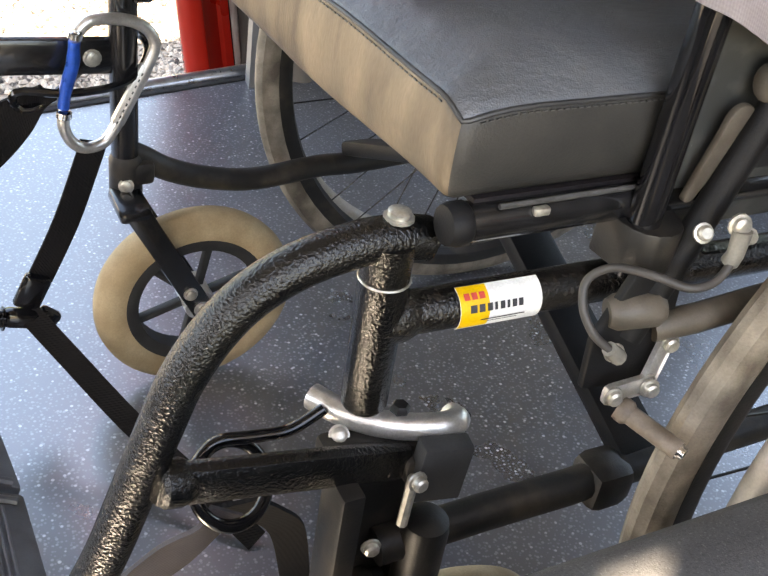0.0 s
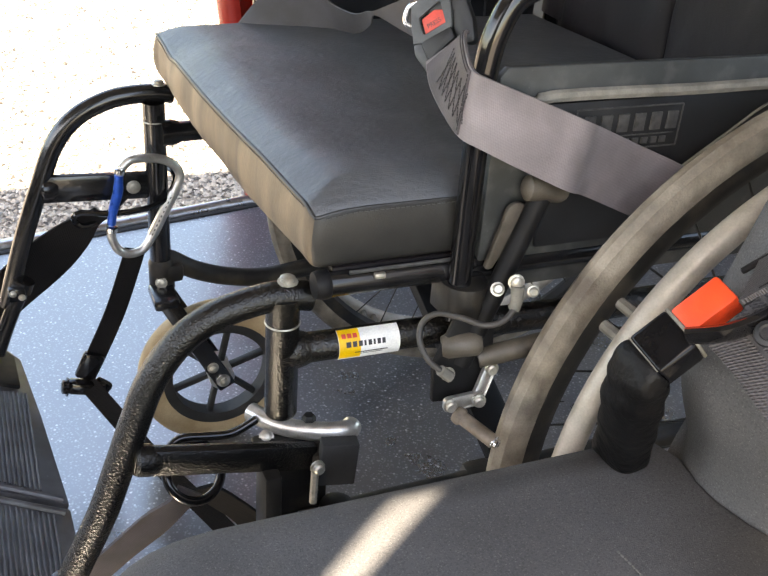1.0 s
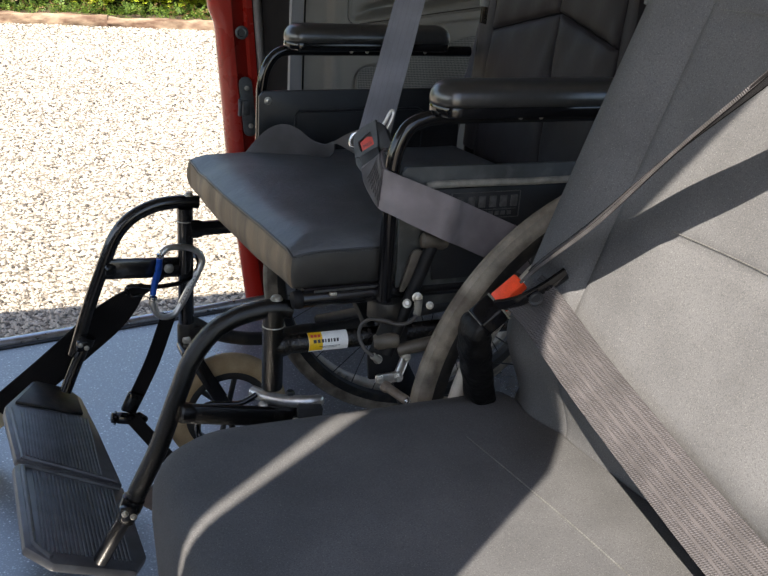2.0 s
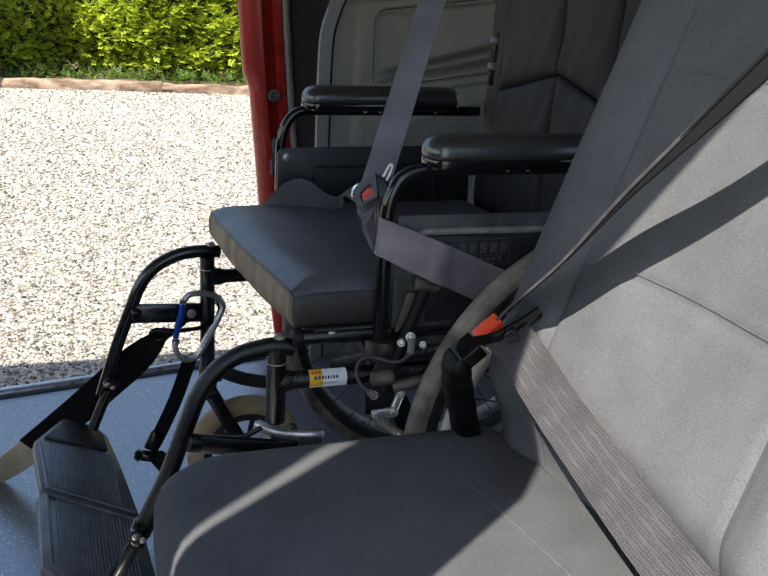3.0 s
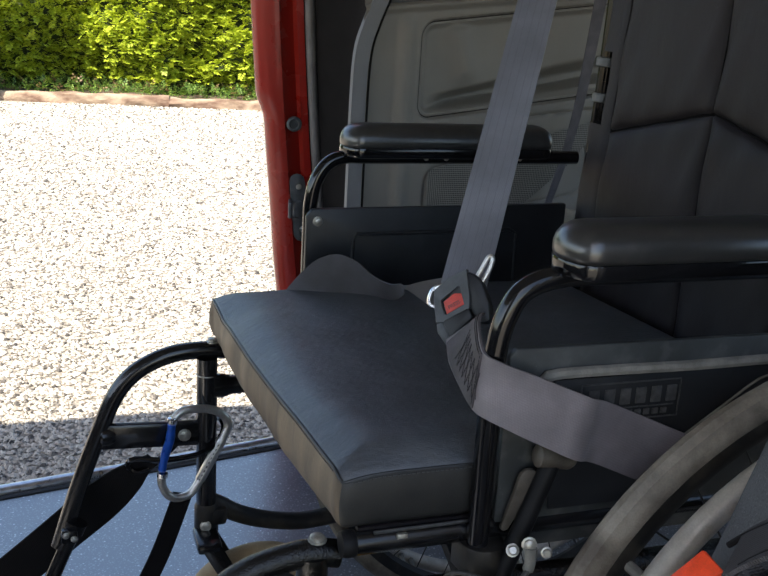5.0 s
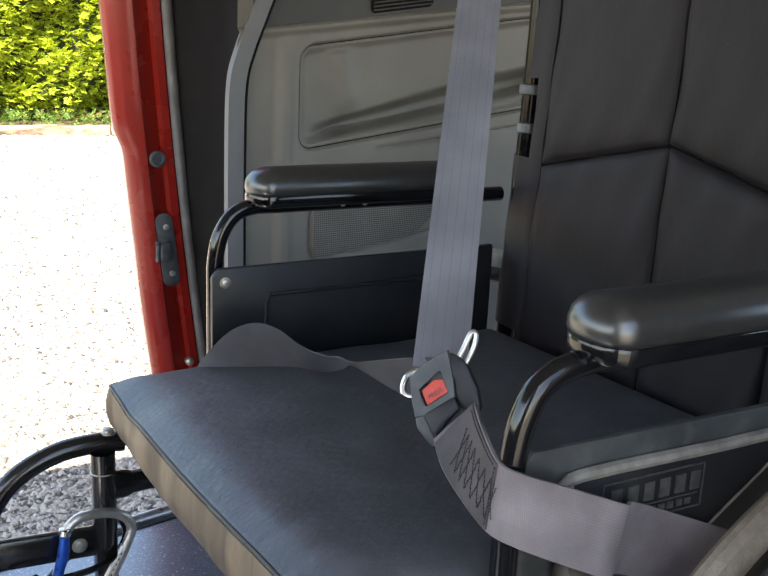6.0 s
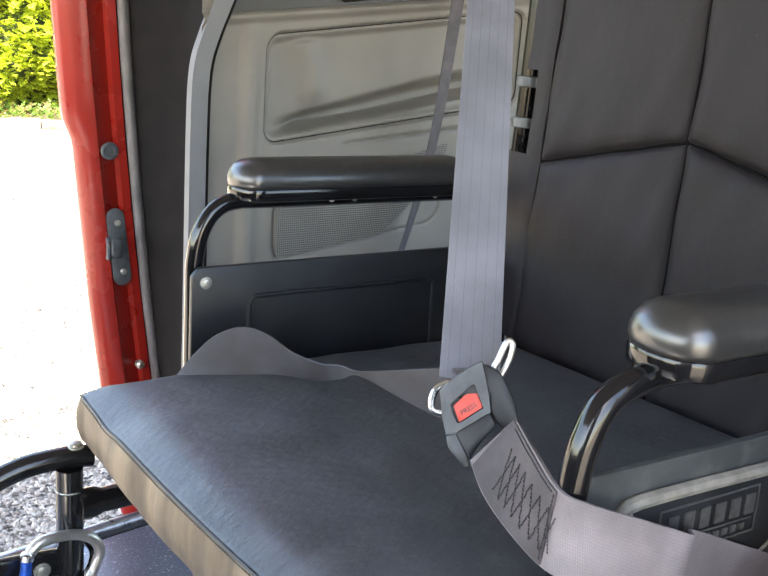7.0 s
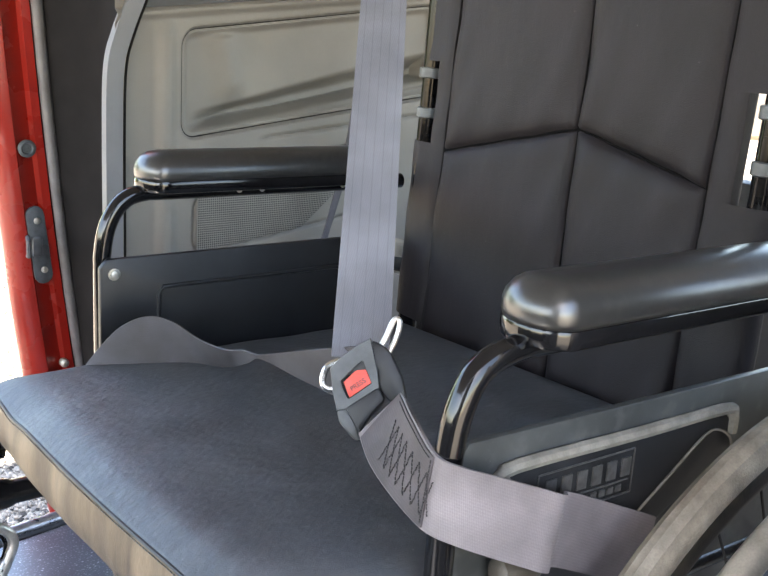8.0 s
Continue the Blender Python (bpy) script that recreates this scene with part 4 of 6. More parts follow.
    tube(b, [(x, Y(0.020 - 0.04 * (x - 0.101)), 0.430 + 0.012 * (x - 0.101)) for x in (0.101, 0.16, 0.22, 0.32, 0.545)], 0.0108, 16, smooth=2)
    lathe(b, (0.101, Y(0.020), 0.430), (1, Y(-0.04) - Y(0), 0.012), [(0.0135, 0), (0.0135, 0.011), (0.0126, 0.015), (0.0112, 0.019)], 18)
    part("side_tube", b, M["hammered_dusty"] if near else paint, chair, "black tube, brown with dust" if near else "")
    b = B()
    if near:
        tube(b, [(0.115, 0.004, 0.284), (0.18, 0.002, 0.289), (0.238, 0.0, 0.2915), (0.255, 0.0, 0.2935), (0.33, 0.0, 0.296), (0.545, 0.0, 0.30)], 0.0108, 14, smooth=3)
        box(b, (0.262, 0.0, 0.291), (0.03, 0.030, 0.030), 0.008)
    else:
        tube(b, [(0.098, Y(0.0), 0.279), (0.114, Y(0.0), 0.270), (0.136, Y(0.0), 0.256), (0.172, Y(0.0), 0.243), (0.219, Y(0.0), 0.236), (0.283, Y(0.0), 0.242), (0.345, Y(0.0), 0.243), (0.545, Y(0.0), 0.264)], 0.0108, 14, smooth=5)
    part("lower_tube", b, M["dusty_black"], chair)
    b = B()
    hx, hz = (0.104, 0.222) if near else (0.098, 0.238)
    lathe(b, (hx, Y(0.004), hz), (0, 0, 1), [(0.012, 0), (0.0142, 0.003), (0.0142, 0.035), (0.012, 0.04)], 18)
    box(b, (hx + 0.008, Y(0.004), hz + 0.024), (0.03, 0.026, 0.022), 0.005)
    part("caster_housing", b, M["dusty_black"], chair)
    b = B()
    bolt(b, (hx - 0.003, Y(0.004) - 0.0135, hz + 0.016), (-0.3, -1, 0.2), 0.005, 0.004)
    part("housing_bolt", b, M["zinc"], chair)
    # back post
    b = B()
    ys = 0.053 if near else 0.456
    tube(b, [(0.545, ys, 0.28), (0.552, ys, 0.56), (0.562, ys, 0.80), (0.568, ys, 1.02), (0.585, ys, 1.06), (0.64, ys, 1.075)], 0.0098, 14, smooth=4)
    post = part("back_post", b, M["post_black"], chair)
    for z in (0.752, 0.793):
        part("collar", lathe(B(), (0.559, ys, z), (0.04, 0, 1), [(0.0098, 0), (0.0115, 0.001), (0.0115, 0.010), (0.0098, 0.011)], 16), M["buckle_grey"], post, "grey plastic collar")


for tag, Y in SIDES:
    side_frame(tag, Y)

wheel(0.530, -0.052, FZ + 0.2970, -1)
wheel(0.520, 0.518, FZ + 0.2871, 1, 0.9667)
caster(0.155, 0.436, FZ + 0.095)
caster(0.166, 0.006, FZ + 0.095)


def plate_z(x):
    """The plates lean with their toes up."""
    return 0.150 - 0.36 * (x + 0.04)


def footplate(outline, ribs, joint):
    """A black ribbed foot plate with a raised rim; ribs: their first and last x, and the y where they end."""
    b = B()
    slab(b, [(x, y, plate_z(x)) for x, y in outline], (0.004, 0, 0.011), 0.003)
    p = part("footplate", b, M["footplate"], chair, "black plastic foot plate with ribs")
    x0, x1, ya, yb = ribs
    b = B()
    for k in range(22):
        t = k / 21
        x = x0 + (x1 - x0) * t
        tube(b, [(x + 0.004, ya(t), plate_z(x) + 0.0115), (x + 0.004, yb(t), plate_z(x) + 0.0115)], 0.0013, 6)
    part("ribs", b, M["footplate"], p)
    b = B()
    tube(b, [(x + 0.004, y, plate_z(x) + 0.0115) for x, y in joint], 0.0034, 8)
    part("rim", b, M["footplate"], p)
    return p


far_plate = footplate([(-0.040, 0.219), (-0.052, 0.360), (-0.064, 0.466), (-0.082, 0.490), (-0.130, 0.494), (-0.172, 0.392), (-0.174, 0.372), (-0.166, 0.246), (-0.155, 0.243)],
                      (-0.152, -0.064, lambda t: 0.258 - 0.022 * t, lambda t: 0.392 + 0.004 * t), [(-0.166, 0.384), (-0.158, 0.250), (-0.046, 0.224)])
b = B()
slab(b, [(x + 0.004, y, plate_z(x) + 0.010) for x, y in ((-0.070, 0.404), (-0.072, 0.462), (-0.085, 0.482), (-0.128, 0.486), (-0.160, 0.404))], (0.002, 0, 0.005), 0.002)
part("hinge_block", b, M["dusty_black"], far_plate)
footplate([(-0.040, 0.214), (-0.036, 0.060), (-0.052, 0.028), (-0.140, 0.026), (-0.168, 0.052), (-0.170, 0.226), (-0.162, 0.238)],
          (-0.148, -0.056, lambda t: 0.046, lambda t: 0.222 - 0.020 * t), [(-0.142, 0.036), (-0.158, 0.058), (-0.160, 0.226), (-0.150, 0.230), (-0.046, 0.206)])


def armrest(y, x0, near):
    """A padded arm on a bent tube."""
    b = B()
    xt = x0 - (0.041 if near else 0.034)
    tube(b, [(xt, y, 0.455), (xt, y, 0.600), (xt + 0.0008, y, 0.630), (xt + 0.006, y, 0.654), (xt + 0.018, y, 0.6725), (x0 + 0.004, y, 0.681), (x0 + 0.05, y, 0.6815), (x0 + 0.30, y, 0.6815)],
         0.0080, 16, smooth=6)
    t = part("arm_tube", b, M["gloss_black"], chair, "glossy black bent arm tube")
    b = B()
    rings = []
    for ins, z in ((0.001, 0.6945), (0.0, 0.698), (0.0, 0.703), (0.0015, 0.7085), (0.005, 0.7135), (0.010, 0.717), (0.017, 0.7192), (0.0235, 0.720)):
        rings.append([b.verts.new(p) for p in stadium(x0 + 0.130, y, z, 0.262 - 2 * ins, 0.054 - 2 * ins, 12)])
    for A, C in zip(rings, rings[1:]):
        for k in range(len(A)):
            b.faces.new((A[k], A[(k + 1) % len(A)], C[(k + 1) % len(A)], C[k]))
    b.faces.new(rings[-1])
    b.faces.new(rings[0][::-1])
    part("arm_pad", b, M["pad"], t, "glossy black padded armrest", sharp=85)
    b = B()
    slab(b, stadium(x0 + 0.130, y, 0.6835, 0.262, 0.0545), (0, 0, 0.0115), 0.002, 2)
    part("pad_base", b, M["gloss_black"], t, "shiny dark pad base")
    for dx in (0.10, 0.125, 0.22):
        part("pad_screw", bolt(B(), (x0 + dx, y - 0.008, 0.681), (0, -1, 0), 0.0022, 0.002), M["zinc"], t)


armrest(-0.008, 0.258, True)
armrest(0.484, 0.250, False)

# side panels under the arms
b = B()
slab(b, [(0.232, 0.0035, 0.470), (0.232, 0.0035, 0.6215), (0.237, 0.0035, 0.6275), (0.560, 0.0035, 0.6255), (0.560, 0.0035, 0.470)], (0, -0.006, 0), 0.0015)
guard = part("clothes_guard", b, M["plastic_grey"], chair, "dark grey plastic clothes guard, dusty")
b = B()
slab(b, [(0.274, -0.002, 0.500), (0.262, -0.002, 0.594), (0.269, -0.002, 0.603), (0.466, -0.002, 0.6035), (0.476, -0.002, 0.595), (0.478, -0.002, 0.578), (0.400, -0.002, 0.536), (0.380, -0.002, 0.500)], (0, -0.003, 0), 0.001)
part("guard_panel", b, M["plastic_black"], guard, "black moulded panel")
b = B()
tube(b, [(0.262, -0.005, 0.602), (0.270, -0.006, 0.6085), (0.38, -0.006, 0.6075), (0.462, -0.006, 0.6075), (0.4735, -0.006, 0.602), (0.476, -0.005, 0.588)], 0.0042, 8, smooth=4)
part("guard_ledge", b, M["dust_ledge"], guard, "pale dusty moulded ledge")
b = B()
tube(b, [(0.478, -0.006, 0.576), (0.474, -0.006, 0.585), (0.461, -0.006, 0.5925), (0.446, -0.006, 0.5925), (0.415, -0.006, 0.572), (0.384, -0.006, 0.551), (0.360, -0.006, 0.534)], 0.0010, 6, smooth=3)
part("guard_line", b, M["dust_ledge"], guard, "pale thin moulded line")
# the maker's emblem, as plain bars in a frame
b = B()
X0, X1, Z0, Z1, ye = 0.290, 0.374, 0.5680, 0.5975, -0.0055
for p, q in (((X0, Z1), (X1, Z1)), ((X0, Z0), (X1, Z0)), ((X1, Z0), (X1, Z1)), ((X0, Z0), (X0, Z1))):
    tube(b, [(p[0], ye, p[1]), (q[0], ye, q[1])], 0.0006, 6)
for k in range(6):
    x = X0 + 0.006 + k * 0.0132
    box(b, (x + 0.005, ye, Z0 + 0.0185), (0.0085, 0.0012, 0.0125), 0.0004)
tube(b, [(X0 + 0.004, ye, Z0 + 0.0095), (X1 - 0.004, ye, Z0 + 0.0095)], 0.0005, 6)
for k in range(9):
    box(b, (X0 + 0.012 + k * 0.0075, ye, Z0 + 0.005), (0.0052, 0.001, 0.0045), 0.0003)
part("emblem", b, M["emblem"], guard, "moulded emblem of plain bars in a frame")

b = B()
slab(b, [(0.208, 0.468, 0.500), (0.208, 0.468, 0.617), (0.215, 0.468, 0.625), (0.535, 0.468, 0.6275), (0.535, 0.468, 0.500)], (0, 0.007, 0), 0.002)
guard2 = part("clothes_guard", b, M["plastic_black"], chair, "black plastic clothes guard")
b = B()
tube(b, [(0.264, 0.4675, 0.510), (0.264, 0.4675, 0.588), (0.268, 0.4675, 0.595), (0.46, 0.4675, 0.597), (0.470, 0.4675, 0.592), (0.472, 0.4675, 0.51)], 0.0022, 8)
part("guard_groove", b, M["plastic_black"], guard2)
b = B()
bolt(b, (0.221, 0.468, 0.611), (0, -1, 0), 0.0042, 0.004)
part("rivet", b, M["zinc"], guard2, "round zinc rivet")

# seat sling and its clips
b = B()
slab(b, [(0.130, 0.004, 0.4955), (0.545, 0.004, 0.4955), (0.545, 0.462, 0.4955), (0.126, 0.462, 0.4955)], (0, 0, 0.003))
part("seat_sling", b, M["upholstery"], chair, "black vinyl seat sling")
b = B()
tube(b, [(0.140, -0.001, 0.4965), (0.225, -0.001, 0.4970)], 0.0014, 6)
part("sling_edge", b, M["emblem"], chair)
b = B()
box(b, (0.160, -0.004, 0.4935), (0.008, 0.004, 0.004), 0.001)
part("sling_screw", b, M["zinc"], chair)
# folding cross braces
for p, q in (((0.290, 0.0, 0.298), (0.290, 0.460, 0.478)), ((0.318, 0.004, 0.478), (0.318, 0.460, 0.262))):
    b = B()
    p, q = Vector(p), Vector(q)
    box(b, (p + q) / 2, ((q - p).length, 0.034, 0.014), 0.004, turn_to(q - p))
    part("cross_brace", b, M["matte_black"], chair)

# maker's label on the side tube, its lettering as plain bars
def wrap(bm, x0, x1, a0, a1, lift=0.0004):
    """A sheet wrapped on the near side tube, from angle a0 to a1 (degrees over the horizontal)."""
    rows = []
    for i in range(9):
        x = x0 + (x1 - x0) * i / 8
        t = x - 0.101
        c = Vector((x, 0.020 - 0.04 * t, 0.430 + 0.012 * t))
        rows.append([c + Vector((0, -math.cos(radians(a)), math.sin(radians(a)))) * (0.0108 + lift) for a in (a0 + (a1 - a0) * j / 10 for j in range(11))])
    loft(bm, rows)
    return bm


label_ob = part("label", wrap(B(), 0.139, 0.1835, -42, 82, 0.0009), M["label_white"], chair, "white and yellow paper label")
part("label_patch", wrap(B(), 0.1392, 0.1545, -30, 80, 0.0012), M["label_yellow"], label_ob, "yellow patch")
for i, (x0, x1, a0, a1, ink) in enumerate(((0.1415, 0.1445, 44, 60, "red_button"), (0.1455, 0.1485, 44, 60, "red_button"), (0.1495, 0.1525, 44, 60, "red_button"),
                                          (0.144, 0.1475, 14, 32, "ink"), (0.1487, 0.1518, 14, 32, "ink"), (0.153, 0.1558, 14, 32, "ink"), (0.157, 0.1585, 14, 32, "ink"), (0.160, 0.1625, 14, 32, "ink"), (0.1637, 0.1652, 14, 32, "ink"), (0.1665, 0.169, 14, 32, "ink"), (0.170, 0.1725, 14, 32, "ink"),
                                          (0.150, 0.174, -8, -5, "ink"), (0.154, 0.170, -14, -12, "ink"))):
    part("label_bar", wrap(B(), x0, x1, a0, a1, 0.0015), M[ink], label_ob)

# leg-rest catch with its chrome handle
b = B()
tube(b, [(0.0875, 0.045, 0.3645), (0.0965, 0.0305, 0.3645), (0.1085, 0.0195, 0.364), (0.122, 0.0115, 0.364), (0.137, 0.0065, 0.364), (0.147, 0.0060, 0.3635), (0.1525, 0.0085, 0.3620), (0.1535, 0.015, 0.3590)], 0.0070, 16, smooth=6)
part("release_handle", b, M["worn_chrome"], chair, "bright chrome release handle")
b = B()
box(b, (0.106, 0.014, 0.352), (0.050, 0.024, 0.014), 0.004)
lathe(b, (0.122, 0.016, 0.372), (0, 0, 1), [(0.0046, -0.006), (0.0052, -0.004), (0.0052, 0.001), (0.0038, 0.003)], 6)
part("catch_body", b, M["dusty_black"], chair)
b = B()
box(b, (0.089, 0.002, 0.300), (0.013, 0.026, 0.092), 0.003)
box(b, (0.112, 0.016, 0.290), (0.05, 0.010, 0.11), 0.003)
box(b, (0.130, 0.006, 0.345), (0.020, 0.020, 0.016), 0.003)
part("caster_bracket", b, M["dusty_black"], chair)
b = B()
lathe(b, (0.140, -0.002, 0.215), (0, 0, 1), [(0.012, 0), (0.0135, 0.003), (0.0135, 0.082), (0.0125, 0.088), (0.006, 0.091)], 18)
part("caster_stem", b, M["dusty_black"], chair, "black stem housing with a tan worn top")
b = B()
box(b, (0.137, -0.006, 0.347), (0.027, 0.012, 0.036), 0.0015, pose(0, 0, 0, 0, 4, -8))
part("rubber_stop", b, M["rubber"], chair, "dark rubber stop block")
for p, a, r, h in (((0.119, -0.014, 0.352), (0.1, -1, 0.1), 0.004, 0.006), ((0.104, -0.008, 0.303), (-0.2, -1, 0), 0.004, 0.005), ((0.092, 0.020, 0.359), (-0.2, -0.6, 0.7), 0.004, 0.004)):
    part("catch_bolt", bolt(B(), p, a, r, h), M["zinc"], chair)
part("catch_pin", tube(B(), [(0.1185, -0.012, 0.352), (0.118, -0.011, 0.318)], 0.003, 8), M["zinc"], chair)
b = B()
tube(b, [(0.020, 0.026, 0.354), (0.032, 0.030, 0.363), (0.052, 0.030, 0.361), (0.070, 0.030, 0.360), (0.088, 0.032, 0.367)], 0.0032, 10, smooth=5)
part("catch_lever", b, M["gloss_black"], chair)

# arm socket
b = B()
out = []
for k in range(9):
    q = math.pi * (0.02 + 0.96 * k / 8) + math.pi
    out.append((0.222 + 0.0165 * math.cos(q), -0.006 + 0.017 * math.sin(q), 0.459))
out += [(0.240, 0.008, 0.459), (0.204, 0.008, 0.459)]
slab(b, out, (0, 0, 0.0235), 0.0015)
part("arm_socket", b, M["dusty_black"], chair, "black arm socket")

# wheel brake
b = B()
slab(b, [(0.199, -0.022, 0.396), (0.232, -0.024, 0.394), (0.243, -0.024, 0.420), (0.240, -0.022, 0.462), (0.212, -0.020, 0.462), (0.198, -0.020, 0.425)], (0, 0.005, 0), 0.0015)
brake = part("brake_plate", b, M["matte_black"], chair)
b = B()
tube(b, [(0.219, -0.020, 0.424), (0.2665, -0.015, 0.545)], 0.0072, 14)
part("brake_lever", b, M["matte_black"], brake)
b = B()
lathe(b, (0.257, -0.015, 0.5505), (0.95, -0.05, -0.12), [(0.006, -0.004), (0.0085, -0.002), (0.0088, 0.022), (0.0065, 0.026)], 14)
part("lever_grip", b, M["lever_tan"], brake, "worn tan rubber grip")
b = B()
out = [(0.2350, 0.4915), (0.2325, 0.4935), (0.2425, 0.5275)] + [(0.2515 + 0.0082 * math.cos(q), 0.5310 + 0.0082 * math.sin(q)) for q in (2.8 - 0.36 * k for k in range(9))] + [(0.2555, 0.5210), (0.2385, 0.4920)]
slab(b, [(x, -0.0085, z) for x, z in out], (0, -0.004, 0), 0.0012)
part("flat_lever", b, M["lever_tan"], brake, "flat dull tan lever")
b = B()
box(b, (0.2175, -0.033, 0.4015), (0.030, 0.003, 0.0115), 0.003, pose(0, 0, 0, 0, -3, 0))
part("brake_link", b, M["worn_chrome"], brake, "dull steel link")
b = B()
dl = Vector((0.011, 0.006, 0.021))
box(b, (0.2335, -0.030, 0.412), (0.030, 0.003, 0.010), 0.003, turn_to(dl, (0, 1, 0)) @ pose(0, 0, 0, 90, 0, 0))
part("brake_link", b, M["worn_chrome"], brake, "dull steel link")
for p, a, r in (((0.207, -0.0345, 0.401), (-0.2, -1, 0.1), 0.0048), ((0.228, -0.036, 0.402), (-0.2, -1, 0.1), 0.0048), ((0.239, -0.0285, 0.422), (-0.2, -1, 0.1), 0.0048),
                ((0.206, -0.027, 0.4225), (-0.2, -1, 0.1), 0.0048), ((0.2425, -0.038, 0.495), (-0.3, -1, 0.2), 0.0052), ((0.2365, -0.026, 0.484), (-0.3, -0.8, 0.5), 0.0045), ((0.262, -0.03, 0.481), (-0.3, -1, 0.3), 0.0040)):
    part("bolt", bolt(B(), p, a, r * 0.8, 0.0048), M["zinc"], brake, "bright zinc bolt")
b = B()
tube(b, [(0.206, -0.031, 0.4225), (0.198, -0.031, 0.4295)], [0.0042, 0.0038], 10)
part("cable_end", b, M["dust_ledge"], brake, "cream plastic cable end")
b = B()
tube(b, [(0.2425, -0.041, 0.494), (0.2425, -0.042, 0.482), (0.2420, -0.041, 0.477)], [0.0046, 0.004, 0.0042], 10)
part("cable_end", b, M["dust_ledge"], brake, "cream plastic cable end")
b = B()
tube(b, [(0.199, -0.031, 0.4285), (0.1905, -0.026, 0.436), (0.1870, -0.018, 0.4465), (0.1905, -0.012, 0.457), (0.1985, -0.018, 0.4665), (0.209, -0.032, 0.4695), (0.220, -0.043, 0.4685), (0.232, -0.045, 0.4705), (0.2405, -0.043, 0.477), (0.2422, -0.0415, 0.483)], 0.0021, 10, smooth=5)
part("brake_cable", b, M["cable"], brake, "dark grey cable")
b = B()
tube(b, [(0.2125, -0.040, 0.3945), (0.2255, -0.067, 0.3895)], 0.0050, 12)
lathe(b, (0.211, -0.037, 0.395), (0.43, -0.88, -0.17), [(0.006, 0), (0.0065, 0.002), (0.0065, 0.005), (0.005, 0.007)], 10)
part("brake_pad_rod", b, M["tan_grip"], brake, "tan brake rod")
b = B()
bolt(b, (0.2255, -0.067, 0.3895), (0.43, -0.88, -0.17), 0.0034, 0.004)
part("rod_tip", b, M["chrome"], brake)
b = B()
tube(b, [(0.231, -0.022, 0.428), (0.252, -0.028, 0.434), (0.30, -0.03, 0.440)], 0.0075, 12)
part("brake_tube", b, M["lever_tan"], brake, "rusty tan tube")
b = B()
lathe(b, (0.216, -0.020, 0.440), (0.9, -0.3, 0.15), [(0.007, -0.012), (0.009, -0.008), (0.009, 0.012), (0.006, 0.016)], 14)
part("brake_clamp", b, M["lever_tan"], brake, "rusty clamp")

# back upholstery: two padded panels a side, borders round the posts
def back_panel(name, pts, mat, puff=0.010, seed=0.0):
    """A soft padded panel between four corners (y, z), sunk along its seams."""
    P = [Vector((y, z)) for y, z in pts]
    n = [0, 0.012, 0.03, 0.06, 0.1, 0.15, 0.22, 0.3, 0.4, 0.5, 0.6, 0.7, 0.78, 0.85, 0.9, 0.94, 0.97, 0.988, 1]
    wide, tall = (P[1] - P[0]).length, (P[2] - P[1]).length
    b = B()
    rows = []
    for v in n:
        r = []
        for u in n:
            q = (P[0] * (1 - u) + P[1] * u) * (1 - v) + (P[3] * (1 - u) + P[2] * u) * v
            e = min(u * wide, (1 - u) * wide, v * tall, (1 - v) * tall)
            k = max(0.0, 1 - e / 0.022)
            d = puff * math.sqrt(1 - k ** 2.6)
            f = math.exp(-(e - 0.02) ** 2 / 0.0006)
            d += 0.0019 * f * math.sin(q.x * 130 + q.y * 60 + seed * 3) + 0.0016 * math.exp(-((u - 0.5) * wide + (v - 0.5) * tall * 0.4 - 0.03 * math.sin(seed * 5)) ** 2 / 0.00035) + 0.0010 * math.sin(q.x * 40 + seed) * math.sin(q.y * 33 + 2 * seed)
            r.append((0.5535 + 0.055 * (q.y - 0.74) - d, q.x, q.y))
        rows.append(r)
    loft(b, rows)
    return part(name, b, mat, chair, sharp=80)


def seam_z(y):
    return 0.766 - 0.24 * (y - 0.236) if y > 0.236 else 0.766 + 0.21 * (y - 0.236)


back = part("backrest", slab(B(), [(0.5445, 0.076, 0.515), (0.5445, 0.434, 0.515), (0.5735, 0.434, 1.05), (0.5735, 0.076, 1.05)], (0.012, 0, 0), 0.003), M["upholstery"], chair, "dark charcoal nylon back upholstery")
back_panel("back_pad", [(0.416, 0.525), (0.2325, 0.525), (0.2360, seam_z(0.236)), (0.413, seam_z(0.413))], M["upholstery"], seed=1.0)
back_panel("back_pad", [(0.413, seam_z(0.413)), (0.2360, seam_z(0.236)), (0.2395, 1.045), (0.409, 1.045)], M["upholstery"], seed=2.3)
back_panel("back_pad", [(0.2318, 0.525), (0.094, 0.525), (0.096, seam_z(0.096)), (0.2353, seam_z(0.236))], M["upholstery"], seed=3.7)
back_panel("back_pad", [(0.2353, seam_z(0.236)), (0.096, seam_z(0.096)), (0.096, 1.045), (0.2388, 1.045)], M["upholstery"], seed=4.4)
